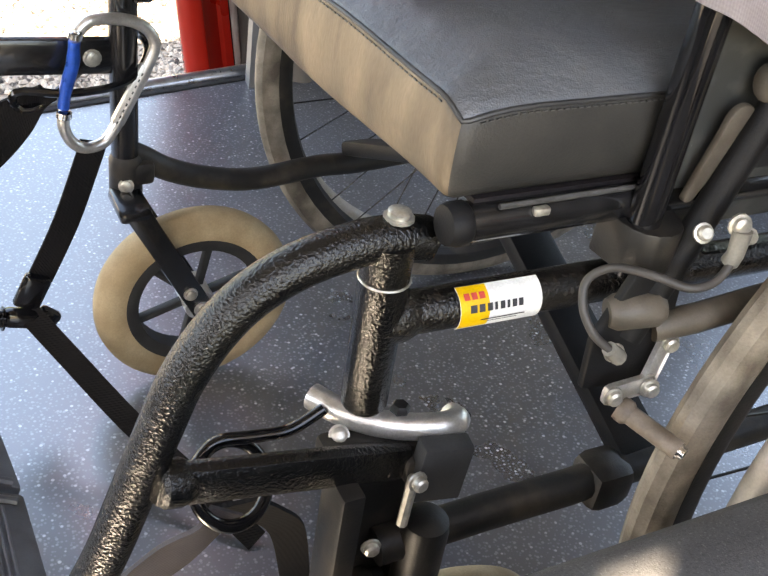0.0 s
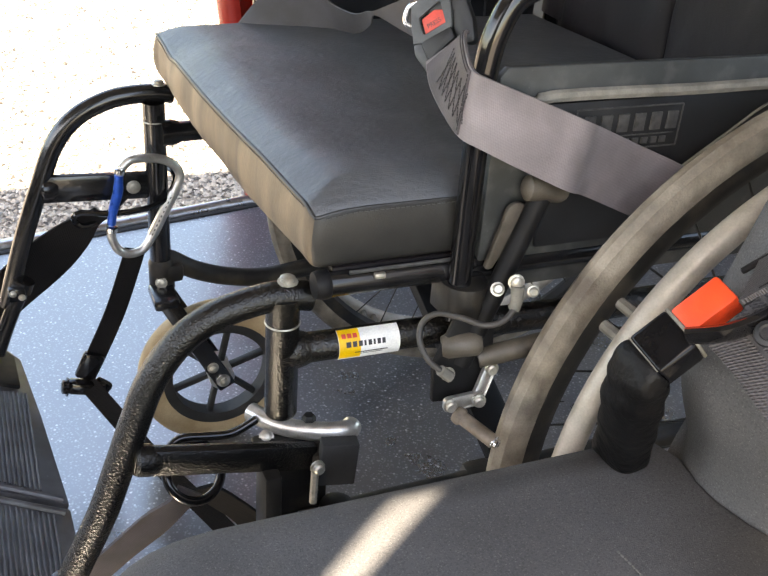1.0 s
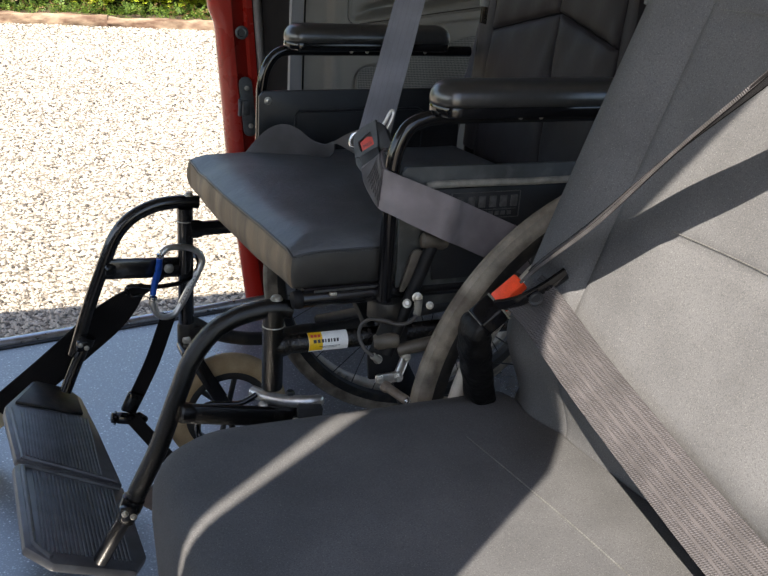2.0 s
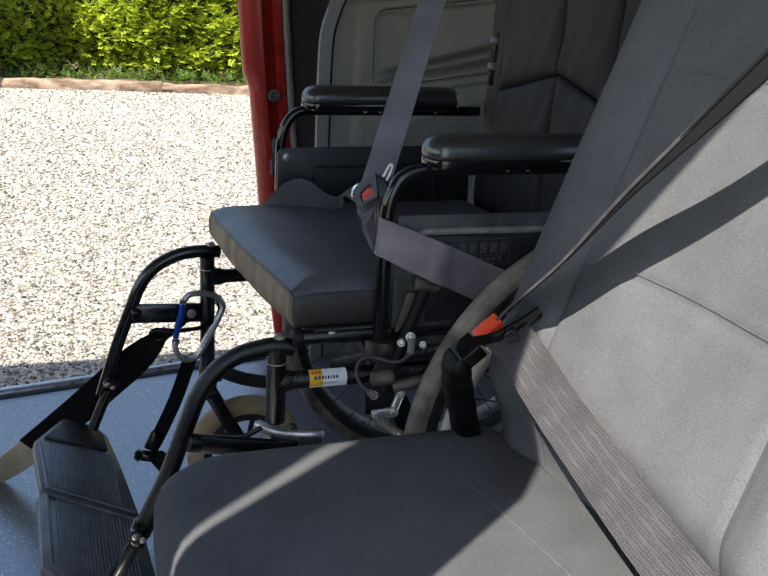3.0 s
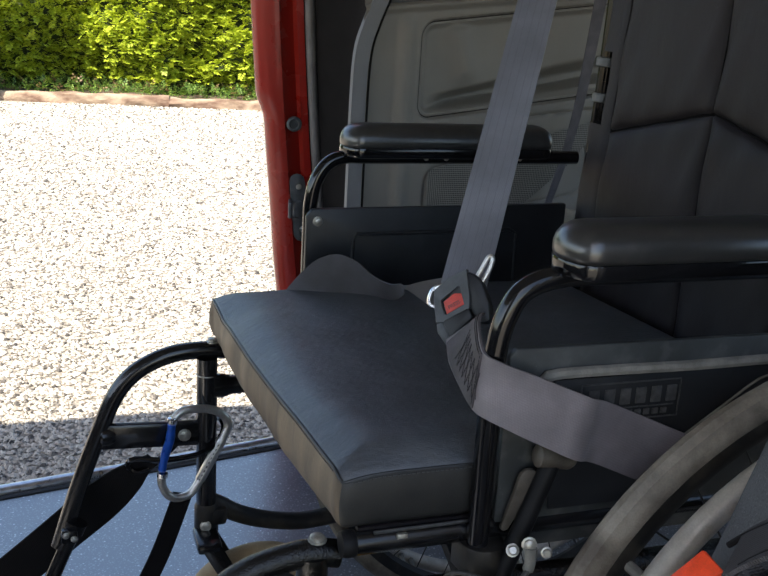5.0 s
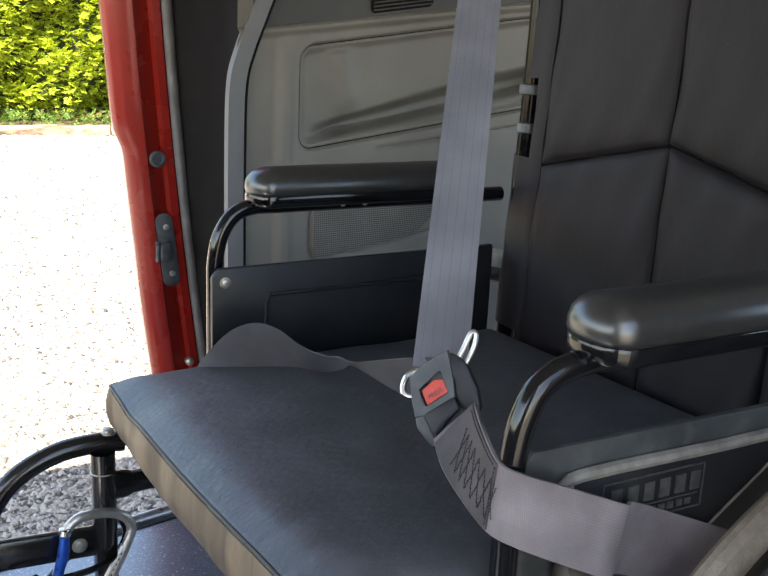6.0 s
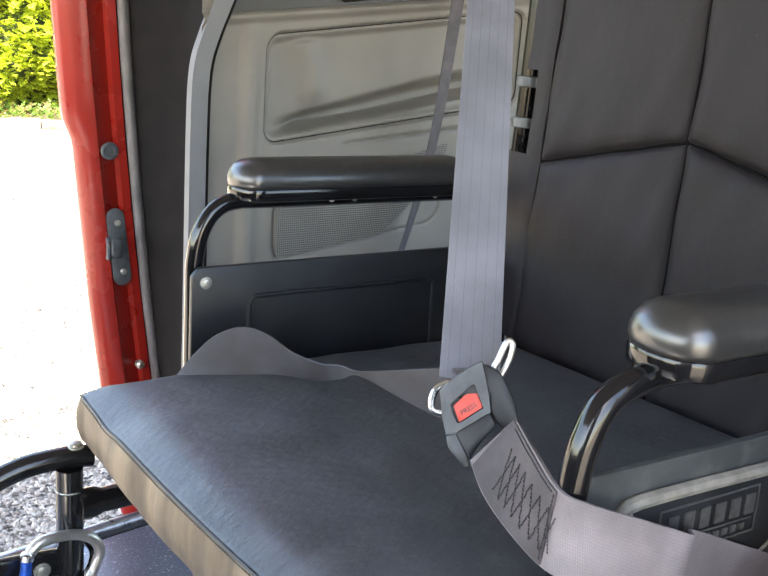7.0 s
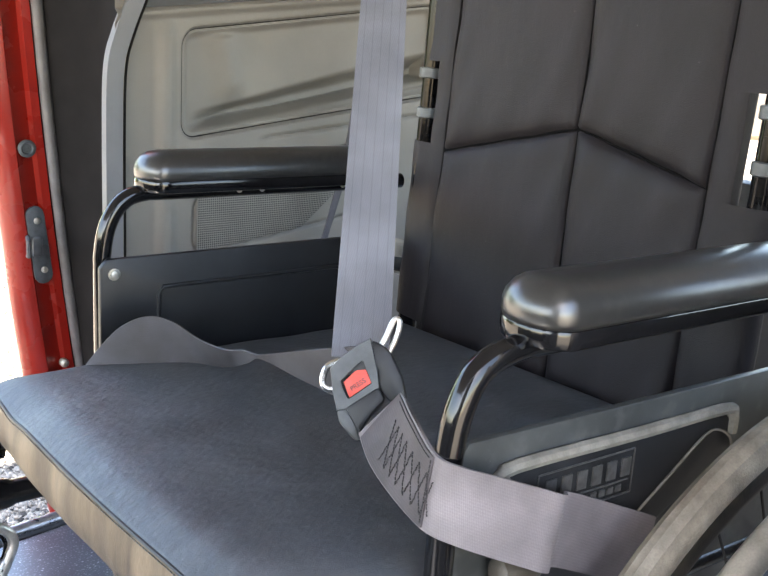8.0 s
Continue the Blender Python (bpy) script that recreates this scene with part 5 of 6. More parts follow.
for line in ([(0.236, seam_z(0.236) + 0.0), (0.412, seam_z(0.412))], [(0.236, seam_z(0.236)), (0.096, seam_z(0.096))],
             [(0.2322, 0.525), (0.2357, seam_z(0.236)), (0.2392, 1.045)], [(0.416, 0.525), (0.413, seam_z(0.413)), (0.409, 1.045)], [(0.094, 0.525), (0.096, 1.045)]):
    pts = []
    for (ya, za), (yb, zb) in zip(line, line[1:]):
        pts += [(0.5535 + 0.055 * (za + (zb - za) * k / 20 - 0.74) - 0.0012, ya + (yb - ya) * k / 20, za + (zb - za) * k / 20) for k in range(21)]
    part("seam", tube(B(), pts, 0.0016, 6), M["seam_thread"], back, "black sewn seam")
for flip in (0, 1):
    Yb = (lambda y: y) if flip == 0 else (lambda y: 0.509 - y)
    flat = [(0.002, 0.4125), (-0.0030, 0.4145), (-0.0046, 0.419), (-0.0046, 0.428), (-0.0042, 0.4335), (-0.0025, 0.4360)]
    wrap_ = flat[:-1] + [(-0.0040, 0.440), (-0.0042, 0.450), (-0.0030, 0.459), (0.0005, 0.4665), (0.006, 0.4705), (0.014, 0.4712), (0.024, 0.466)]
    for z0, z1, prof in ((0.54, 0.7285, wrap_), (0.7285, 0.8115, flat + [(0.006, 0.4362), (0.010, 0.430)]), (0.8115, 1.048, wrap_)):
        b = B()
        rows = []
        for j in range(13):
            z = z0 + (z1 - z0) * j / 12
            x = 0.5535 + 0.055 * (z - 0.74)
            rows.append([(x + dx + 0.0006 * math.sin(z * 90 + y * 60), Yb(y), z) for dx, y in prof])
        loft(b, rows)
        part("back_border", b, M["upholstery"], chair)

# ---- cushion on the seat ----
def dense(n, edge, length):
    """Steps from 0 to 1, close together at both ends."""
    e = edge / length
    return [e * k / 6 for k in range(6)] + [e + (1 - 2 * e) * k / n for k in range(n)] + [1 - e + e * k / 6 for k in range(7)]


US, VS = dense(26, 0.022, 0.41), dense(26, 0.022, 0.422)


def cushion_top(u, v):
    """The top from seam to seam: rounded shoulders, rounded corners, a soft middle."""
    y0, y1, R = 0.0035, 0.4265, 0.006
    dx, dy = u * 0.412, v * (y1 - y0)
    fx, fy = (1 - u) * 0.412, (1 - v) * (y1 - y0)
    e = min(dx, dy, fx, fy)
    px, py = min(dx, fx), min(dy, fy)
    if px < R and py < R:
        s_ = R - min(px, py)
        o = Vector((R - px, R - py))
        o = o.normalized() * s_ if o.length > 1e-9 else o
        nx, ny = R - o.x, R - o.y
        dx = nx if dx < fx else 0.412 - nx
        dy = ny if dy < fy else (y1 - y0) - ny
    y = y0 + dy
    d = dy / (y1 - y0)
    x = 0.1155 - 0.019 * d - 0.007 * math.sin(math.pi * d) * (1 - u) + dx
    front, flank, rear = max(0.0, 1 - dx / 0.030), max(0.0, 1 - py / (0.026 if dy < fy else 0.019)), max(0.0, 1 - fx / 0.012)
    drop = 0.0165 if dy < fy else 0.0095
    z = 0.5565 - 0.007 * v - (((0.0115 - 0.001 * v) * front ** 1.5) ** 3 + (drop * flank ** 1.7) ** 3 + (0.0095 * rear ** 2) ** 3) ** (1 / 3)
    z -= 0.004 * front * smooth(0.10, 0.0, dy)
    z += 0.0035 * smooth(0.0, 0.12, e) + 0.0012 * math.sin(19 * x + 7 * y) * math.sin(17 * y) * smooth(0.0, 0.04, e)
    z += 0.0005 * math.sin(95 * y + 2 * math.sin(33 * y)) * front * (1 - front) * 4 + 0.0007 * math.sin(80 * x) * flank * (1 - flank) * 4
    z -= 0.003 * math.exp(-((v - 0.83) / 0.05) ** 2) * math.exp(-(u / 0.12) ** 2)
    return Vector((x, y, z))


b = B()
NX, NY = len(US) - 1, len(VS) - 1
grid = [[b.verts.new(cushion_top(u, v)) for u in US] for v in VS]
for j in range(NY):
    for i in range(NX):
        b.faces.new((grid[j][i], grid[j][i + 1], grid[j + 1][i + 1], grid[j + 1][i]))
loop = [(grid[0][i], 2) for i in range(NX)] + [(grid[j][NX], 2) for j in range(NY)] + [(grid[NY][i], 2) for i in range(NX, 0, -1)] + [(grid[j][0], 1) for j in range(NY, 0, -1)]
centre = Vector((0.32, 0.215, 0.52))
prev = [v for v, _ in loop]
STEPS = ((0.0, 0.0), (0.12, 0.0012), (0.35, 0.0024), (0.6, 0.0024), (0.82, 0.0008), (0.93, -0.0012), (1.0, -0.004))
for step, (down, bulge) in enumerate(STEPS[1:]):
    cur = []
    for v, mi in loop:
        o = v.co - centre
        o = Vector((o.x / 0.206, o.y / 0.2115, 0))
        front = smooth(0.90, 0.99, -o.x)
        n_ = Vector((math.copysign(abs(o.x) ** 12, o.x), math.copysign(abs(o.y) ** 12, o.y), 0)).normalized()
        wave = front * math.sin(math.pi * down) * (0.0013 * math.sin(v.co.y * 120 + 1.9 * math.sin(v.co.y * 47)) + 0.0008 * math.sin(v.co.y * 61))
        wave += (1 - front) * 0.0006 * math.sin(math.pi * down) * math.sin(v.co.x * 70 + v.co.y * 23)
        base = 0.4985 + 0.0008 * math.sin(v.co.y * 40)
        cur.append(b.verts.new(Vector((v.co.x, v.co.y, v.co.z + (base - v.co.z) * down)) + n_ * (bulge + wave)))
    for k in range(len(loop)):
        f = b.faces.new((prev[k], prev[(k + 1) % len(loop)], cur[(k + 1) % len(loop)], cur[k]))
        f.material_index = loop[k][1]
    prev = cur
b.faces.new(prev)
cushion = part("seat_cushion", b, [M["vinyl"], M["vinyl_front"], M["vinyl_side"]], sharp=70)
tagged(cushion, "worn black vinyl seat cushion with dusty tan front edge", "cushion")
b = B()
tube(b, [cushion_top(u, 0) for u in US[::-1]] + [cushion_top(0, v) for v in VS[1:]] + [cushion_top(u, 1) for u in US[1:]], 0.0012, 8)
part("piping", b, M["piping"], cushion, "black piped edge")
for name, line in (("edge_stitching", lambda t: cushion_top(0.02 + 0.96 * t, 0) + Vector((0, -0.0012, -0.0022))), ("edge_stitching", lambda t: cushion_top(0, 0.03 + 0.94 * t) + Vector((-0.0010, 0, -0.0024)))):
    b = B()
    for k in range(110):
        tube(b, [line((k + 0.1) / 110), line((k + 0.7) / 110)], 0.00045, 4)
    tagged(part(name, b, M["emblem"], cushion, "worn grey stitching"), kind="stuff")


# ---- belts on the wheelchair ----
def frame_of(n, up):
    """The turn whose z is n and whose y is near up."""
    z = Vector(n).normalized()
    x = Vector(up).cross(z).normalized()
    return Matrix((x, z.cross(x), z)).transposed().to_4x4()


lap = thing("lap_belt", (0.23, 0.1, 0.55), "grey webbing lap and shoulder belt buckled across the wheelchair", "seat belt")
D = Vector((0.4277, 0.5836, 0.6903))
P0 = Vector((0.2536, 0.1263, 0.65))
side = (0.82, -0.57, -0.05)
b = B()
ribbon(b, [P0 - D * 0.018, P0 + D * 0.1, P0 + D * 0.3, P0 + D * 0.5, P0 + D * 0.75], [side] * 5, 0.037, 0.0016, 6)
part("shoulder_webbing", b, M["belt"], lap, "blue-grey ribbed webbing")
b = B()
nb = Vector((-0.55, -0.75, 0.35)).normalized() * 0.0005
for k in (-2, -1, 0, 1, 2):
    o = Vector(side).normalized() * 0.0068 * k + Vector((-0.55, -0.75, 0.35)).normalized() * 0.0008
    tube(b, [P0 - D * 0.015 + o - nb, P0 + D * 0.75 + o - nb], 0.0006, 6, squash=1.8)
part("webbing_ribs", b, M["belt"], lap)
LAP_A = [(0.2435, 0.068, 0.631), (0.232, 0.050, 0.636), (0.219, 0.024, 0.636), (0.209, -0.008, 0.6295), (0.216, -0.0215, 0.6265), (0.238, -0.0265, 0.6180), (0.264, -0.0305, 0.6075), (0.284, -0.0315, 0.5990), (0.318, -0.0090, 0.582), (0.400, -0.0085, 0.545)]
LAP_B = [(0.214, 0.068, 0.6105), (0.210, 0.050, 0.600), (0.210, 0.028, 0.590), (0.207, -0.004, 0.5855), (0.213, -0.0215, 0.5835), (0.234, -0.0265, 0.5730), (0.258, -0.0305, 0.5615), (0.276, -0.0315, 0.5530), (0.310, -0.0090, 0.535), (0.392, -0.0085, 0.496)]
b = B()
strip(b, LAP_A, LAP_B, 0.0020)
part("lap_webbing", b, M["belt_lap"], lap, "mauve-grey worn webbing")
LAP_N = 24
LINE_A, LINE_B = spline(LAP_A, LAP_N), spline(LAP_B, LAP_N)


def on_lap(s_, t_, lift=0.0014):
    """A point on the outer face of the lap webbing."""
    i = max(1, min(len(LINE_A) - 2, int(round(s_ * LAP_N))))
    a, c = LINE_A[i], LINE_B[i]
    d = (LINE_A[i + 1] + LINE_B[i + 1] - LINE_A[i - 1] - LINE_B[i - 1])
    n_ = d.cross(c - a).normalized()
    if n_.dot(Vector((-0.6, -0.7, 0.35))) < 0:
        n_ = -n_
    return a + (c - a) * t_ + n_ * lift


# the doubled end of the webbing, sewn down with rows of dark zigzag thread
b = B()
ES = [0.30 + 2.70 * k / 12 for k in range(13)]
strip(b, [on_lap(q, 0.03) for q in ES], [on_lap(q, 0.97) for q in ES], 0.0014, 3)
part("sewn_end", b, M["belt_sewn"], lap, "darker doubled end of the webbing")
for q0, q1, flip in ((1.30, 2.90, 0), (1.30, 2.90, 1)):
    m_ = 3
    b = B()
    pts = []
    for k in range(2 * m_ + 1):
        t0, t1 = (0.26, 0.82) if (k + flip) % 2 else (0.82, 0.26)
        qa, qb = q0 + (q1 - q0) * k / (2 * m_), q0 + (q1 - q0) * (k + 1) / (2 * m_)
        pts += [(qa + (qb - qa) * j / 14, t0 + (t1 - t0) * j / 14) for j in range(14)]
    for k, ((qa, ta), (qb, tb)) in enumerate(zip(pts, pts[1:])):
        p, r_ = on_lap(qa, ta, 0.0024), on_lap(qb, tb, 0.0024)
        tube(b, [p, p + (r_ - p) * 0.7], 0.00038, 5)
    tagged(part("stitching", b, M["thread"], lap, "dark zigzag stitching"), kind="stuff")
for path in ([(1.0 + 1.9 * k / 24, 0.07) for k in range(25)], [(2.95, 0.08 + 0.85 * k / 14) for k in range(15)]):
    b = B()
    for (qa, ta), (qb, tb) in zip(path, path[1:]):
        p, r_ = on_lap(qa, ta, 0.0024), on_lap(qb, tb, 0.0024)
        tube(b, [p, p + (r_ - p) * 0.7], 0.00038, 5)
    tagged(part("stitching", b, M["thread"], lap, "dark line of stitching"), kind="stuff")
b = B()
strip(b, [(0.172, 0.414, 0.546), (0.186, 0.409, 0.566), (0.203, 0.402, 0.584), (0.222, 0.392, 0.5925), (0.240, 0.380, 0.588), (0.253, 0.360, 0.577), (0.259, 0.325, 0.578), (0.255, 0.285, 0.590), (0.244, 0.240, 0.602), (0.238, 0.180, 0.624), (0.239, 0.135, 0.640), (0.244, 0.098, 0.652)],
      [(0.174, 0.411, 0.546), (0.190, 0.405, 0.548), (0.207, 0.397, 0.549), (0.225, 0.389, 0.549), (0.245, 0.380, 0.549), (0.261, 0.368, 0.549), (0.271, 0.338, 0.557), (0.262, 0.290, 0.577), (0.2455, 0.240, 0.5985), (0.246, 0.185, 0.601), (0.253, 0.150, 0.599), (0.250, 0.105, 0.603)], 0.0016)
part("lap_webbing", b, M["belt_shaded"], lap, "grey twisted webbing, its shade painted darker")
R = frame_of((-0.62, -0.70, 0.35), (-0.27, 0.46, 0.84))
BK = Matrix.Translation((0.2360, 0.090, 0.6325)) @ R


def on_buckle(pts, z):
    return [BK @ Vector((x * 0.001, y * 0.001, z * 0.001)) for x, y in pts]


def buckle_slab(outline, low, high, bevel):
    return slab(B(), on_buckle(outline, low), R @ Vector((0, 0, (high - low) * 0.001)), bevel, 2)


# a frame with a window in it, its darker deep body, and the mouth for the webbing
b = B()
outer = [(-18.5, 18), (-8, 21.5), (4, 23.5), (11.5, 23.6), (9.5, 14), (7.1, 4.6), (3.5, -6), (-20.0, -9), (-26, -7), (-23.5, 4)]
inner = [(-16.2, 8.2), (-8, 10.9), (0.4, 13.6), (1.7, 12.8), (1.0, 5), (0.4, -1.6), (-8, -2.9), (-15.8, -3.9), (-17.1, -3.1), (-17.0, 4)]
lo_o, lo_i = [b.verts.new(p) for p in on_buckle(outer, -3)], [b.verts.new(p) for p in on_buckle(inner, -1)]
hi_o, hi_i = [b.verts.new(p) for p in on_buckle([(x * 0.97 - 0.2, y * 0.97 + 0.2) for x, y in outer], 3.4)], [b.verts.new(p) for p in on_buckle(inner, 3.4)]
mid_o = [b.verts.new(p) for p in on_buckle(outer, 2.4)]
n = len(outer)
for k in range(n):
    j = (k + 1) % n
    for A, C in ((lo_o, mid_o), (mid_o, hi_o), (hi_o, hi_i), (hi_i, lo_i), (lo_i, lo_o)):
        b.faces.new((A[k], A[j], C[j], C[k]))
buckle = part("buckle", b, M["buckle_grey"], lap, "grey plastic buckle frame")
part("buckle_leg", buckle_slab([(-26, -7), (-19.5, -8.5), (-19.0, -20), (-20.5, -29.5), (-24, -28), (-27.8, -14)], -5, 2.6, 0.0014), M["buckle_grey"], buckle)
part("buckle_body", buckle_slab([(11.0, 23.0), (16.5, 17), (19.0, 10), (18.9, -6), (15, -21), (8.1, -20.6), (3.3, -12), (3.2, -5), (6, 3), (-18, 12), (-12, 18)], -13, 1.6, 0.003), M["plastic_black"], buckle, "darker buckle body")
part("buckle_mouth", buckle_slab([(-20.4, -8.0), (3.2, -5.2), (3.4, -14.1), (-6, -17.5), (-16.7, -23.4), (-19.5, -27.0)], -8, 5.2, 0.0022), M["plastic_black"], buckle)
part("button_well", buckle_slab(inner, -4, -0.4, 0.0), M["gloss_black"], buckle)
part("press_button", buckle_slab([(-15.0, 6.8), (1.2, 11.8), (0.3, -1.2), (-15.8, -3.5)], -3, 1.4, 0.0005), M["red_button"], buckle, "red release button")
txt = bpy.data.curves.new("press_text", "FONT")
txt.body, txt.size, txt.align_x, txt.align_y, txt.extrude = "PRESS", 0.0042, "CENTER", "CENTER", 0.0001
to = new("press_text", txt)
to.matrix_world = BK @ Matrix.Translation((-0.0076, 0.0014, 0.0015)) @ pose(0, 0, 0, 0, 0, 8)
bpy.context.view_layer.update()
me = bpy.data.meshes.new_from_object(to.evaluated_get(bpy.context.evaluated_depsgraph_get()))
me.transform(to.matrix_world)
me.materials.clear()
me.materials.append(M["ink"])
bpy.data.objects.remove(to)
to = new("lettering", me)
to.parent = buckle
b = B()
tube(b, on_buckle(((14, 10), (20.5, 13.5), (27.5, 19.5), (31.5, 25), (31, 28), (27.5, 27), (20.5, 21), (15, 16.5)), -7), 0.0019, 12, closed=True, smooth=4)
part("tongue", b, M["worn_chrome"], lap, "chrome belt tongue")
b = B()
tube(b, on_buckle(((-12, 20), (-20, 20), (-25.5, 15), (-27, 10), (-23, 6), (-16, 5)), -4), 0.0022, 8, smooth=4)
part("slide_loop", b, M["chrome"], lap, "chrome slide loop")
# a second belt hanging on the side wall
b = B()
ribbon(b, [(0.915, 1.02, 1.25), (0.889, 1.03, 0.93), (0.862, 1.035, 0.66), (0.82, 1.045, 0.47)], [(0.9, -0.2, 0.1), (0.9, 0.0, 0.1), (0.85, 0.3, 0.1), (0.8, 0.5, 0.1)], 0.025, 0.0015, 5)
tagged(part("wall_belt", b, M["belt_sewn"]), "mauve-grey belt webbing hanging along the side panel", "seat belt")

# ---- tie-down straps and carabiner ----
carab = thing("carabiner", (0.1, 0.455, 0.285), "steel carabiner with a blue gate clipped round the front post", "carabiner")
def cb(x, z, dy=0.0):
    return Vector((x - 0.006, 0.440 + 0.16 * (x - 0.06) + dy, z + 0.010))


b = B()
tube(b, [cb(*p) for p in ((0.0645, 0.387), (0.074, 0.3945), (0.091, 0.3945), (0.108, 0.3905), (0.1205, 0.382), (0.1260, 0.370), (0.1225, 0.358), (0.1110, 0.337), (0.0985, 0.314), (0.0880, 0.297), (0.080, 0.2895), (0.066, 0.2885), (0.0555, 0.296), (0.0500, 0.310), (0.0505, 0.322))],
     0.0048, 12, smooth=5)
part("steel_body", b, M["worn_chrome"], carab, "scratched steel loop")
b = B()
tube(b, [cb(0.0505, 0.326), cb(0.0535, 0.343), cb(0.0595, 0.362), cb(0.0615, 0.380)], [0.0046, 0.0052, 0.0052, 0.0046], 12, smooth=4)
part("gate", b, M["blue"], carab, "bright blue gate")
for p in ((0.0503, 0.320), (0.0620, 0.384)):
    part("gate_collar", lathe(B(), cb(*p) - Vector((0, 0, 0.003)), (0.15, 0, 1), [(0.004, 0), (0.0060, 0.001), (0.0060, 0.006), (0.004, 0.007)], 12), M["chrome"], carab)
spine = turn_to(cb(0.1215, 0.357) - cb(0.0910, 0.3015), (0, 1, 0))
b = B()
box(b, (cb(0.1215, 0.357) + cb(0.0910, 0.3015)) / 2, (0.056, 0.0115, 0.0078), 0.0028, spine)
flat = part("spine", b, M["worn_chrome"], carab, "flattened steel spine with stamped marks")
for k in range(9):
    t = (k + 1.2) / 11.4
    b = B()
    box(b, cb(0.0910, 0.3015) * (1 - t) + cb(0.1215, 0.357) * t + Vector((0, -0.0041, 0)), (0.0024, 0.0046, 0.0004), 0.0, spine)
    part("stamped_mark", b, M["plastic_grey"], flat)
part("hinge_pin", bolt(B(), cb(0.0645, 0.3865, -0.004), (0, -1, 0), 0.002, 0.002), M["chrome"], carab)


strap1 = thing("tie_strap", (-0.1, 0.5, 0.1), "wide black webbing tie-down strap", "strap", "tie-down straps")
b = B()
rows = [((0.036, 0.450, 0.345), 0.009), ((0.026, 0.458, 0.335), 0.011), ((0.008, 0.468, 0.314), 0.020), ((-0.020, 0.481, 0.283), 0.026), ((-0.060, 0.500, 0.239), 0.026), ((-0.110, 0.523, 0.185), 0.026), ((-0.175, 0.556, 0.116), 0.026)]
across = Vector((0.7, 0.05, -0.7)).normalized()
strip(b, [Vector(p) - across * w for p, w in rows], [Vector(p) + across * w for p, w in rows], 0.0025, 6)
part("webbing", b, M["strap"], strap1)
b = B()
tube(b, [(0.008, 0.446, 0.343), (0.016, 0.444, 0.350), (0.050, 0.441, 0.347), (0.090, 0.444, 0.350), (0.110, 0.452, 0.361), (0.117, 0.462, 0.375), (0.108, 0.482, 0.379), (0.088, 0.484, 0.366), (0.060, 0.474, 0.345), (0.035, 0.460, 0.332), (0.016, 0.452, 0.331)], 0.0034, 8, closed=True, smooth=3)
part("ring", b, M["gloss_black"], strap1, "black steel ring")
strap2 = thing("tie_strap", (0.0, 0.44, 0.1), "narrow black webbing tie-down strap with a cam buckle", "strap", "tie-down straps")
b = B()
ribbon(b, [(0.068, 0.444, 0.302), (0.063, 0.445, 0.285), (0.043, 0.445, 0.228), (0.018, 0.444, 0.174), (0.006, 0.442, 0.152)], [(0.95, 0, -0.25)] * 5, 0.022, 0.0022, 5)
part("webbing", b, M["strap"], strap2)
b = B()
ribbon(b, [(0.004, 0.436, 0.147), (0.030, 0.390, 0.125), (0.065, 0.330, 0.095), (0.105, 0.265, 0.07), (0.14, 0.21, 0.045)], [(0.5, 0.5, 0.5)] * 5, 0.020, 0.0022, 5)
part("webbing", b, M["strap"], strap2)
b = B()
box(b, (0.010, 0.439, 0.165), (0.024, 0.010, 0.034), 0.004, pose(0, 0, 0, 0, 25, 0))
box(b, (0.004, 0.434, 0.141), (0.044, 0.016, 0.017), 0.006, pose(0, 0, 0, 0, 14, 0))
box(b, (0.018, 0.437, 0.133), (0.020, 0.012, 0.026), 0.004, pose(0, 0, 0, 0, 40, 0))
bolt(b, (-0.016, 0.432, 0.146), (-1, 0, 0.2), 0.008, 0.007)
part("cam_buckle", b, M["gloss_black"], strap2, "black metal cam buckle")
strap3 = thing("tie_strap", (0.03, 0.03, 0.3), "purple-brown webbing loop on a steel ring under the leg rest", "strap", "tie-down straps")
b = B()
ring(b, (0.042, 0.032, 0.330), (0.25, -0.7, 0.65), 0.021, 0.0036, 40, 10)
part("ring", b, M["gloss_black"], strap3, "black steel ring")
b = B()
ribbon(b, [(0.038, 0.024, 0.320), (0.030, 0.024, 0.311), (0.012, 0.027, 0.294), (-0.012, 0.030, 0.272), (-0.038, 0.034, 0.246)], [(0.8, 0.1, -0.5), (0.7, 0.3, -0.5), (0.8, 0.0, -0.5), (0.8, 0.1, -0.5), (0.8, 0.1, -0.5)], 0.024, 0.0025, 5)
part("webbing", b, M["belt_sewn"], strap3, "crumpled purple-brown webbing")
b = B()
ribbon(b, [(0.046, 0.034, 0.312), (0.068, 0.05, 0.28), (0.10, 0.08, 0.22), (0.13, 0.12, 0.12), (0.15, 0.15, 0.05)], [(0.8, -0.3, 0.3)] * 5, 0.022, 0.0025, 5)
part("webbing", b, M["strap"], strap3)
# the wide black strap's end at the floor, its sunlight painted pale
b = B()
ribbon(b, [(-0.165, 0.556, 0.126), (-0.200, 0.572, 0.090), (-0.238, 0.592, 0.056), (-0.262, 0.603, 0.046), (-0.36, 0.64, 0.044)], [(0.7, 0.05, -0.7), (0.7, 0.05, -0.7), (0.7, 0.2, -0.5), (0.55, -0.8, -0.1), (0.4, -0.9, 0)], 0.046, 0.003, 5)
tagged(part("sunlit_strap_end", b, M["sunlit_strap_end"]), "lower end of the wide tie-down strap, sunlight painted in pale yellow", "strap")

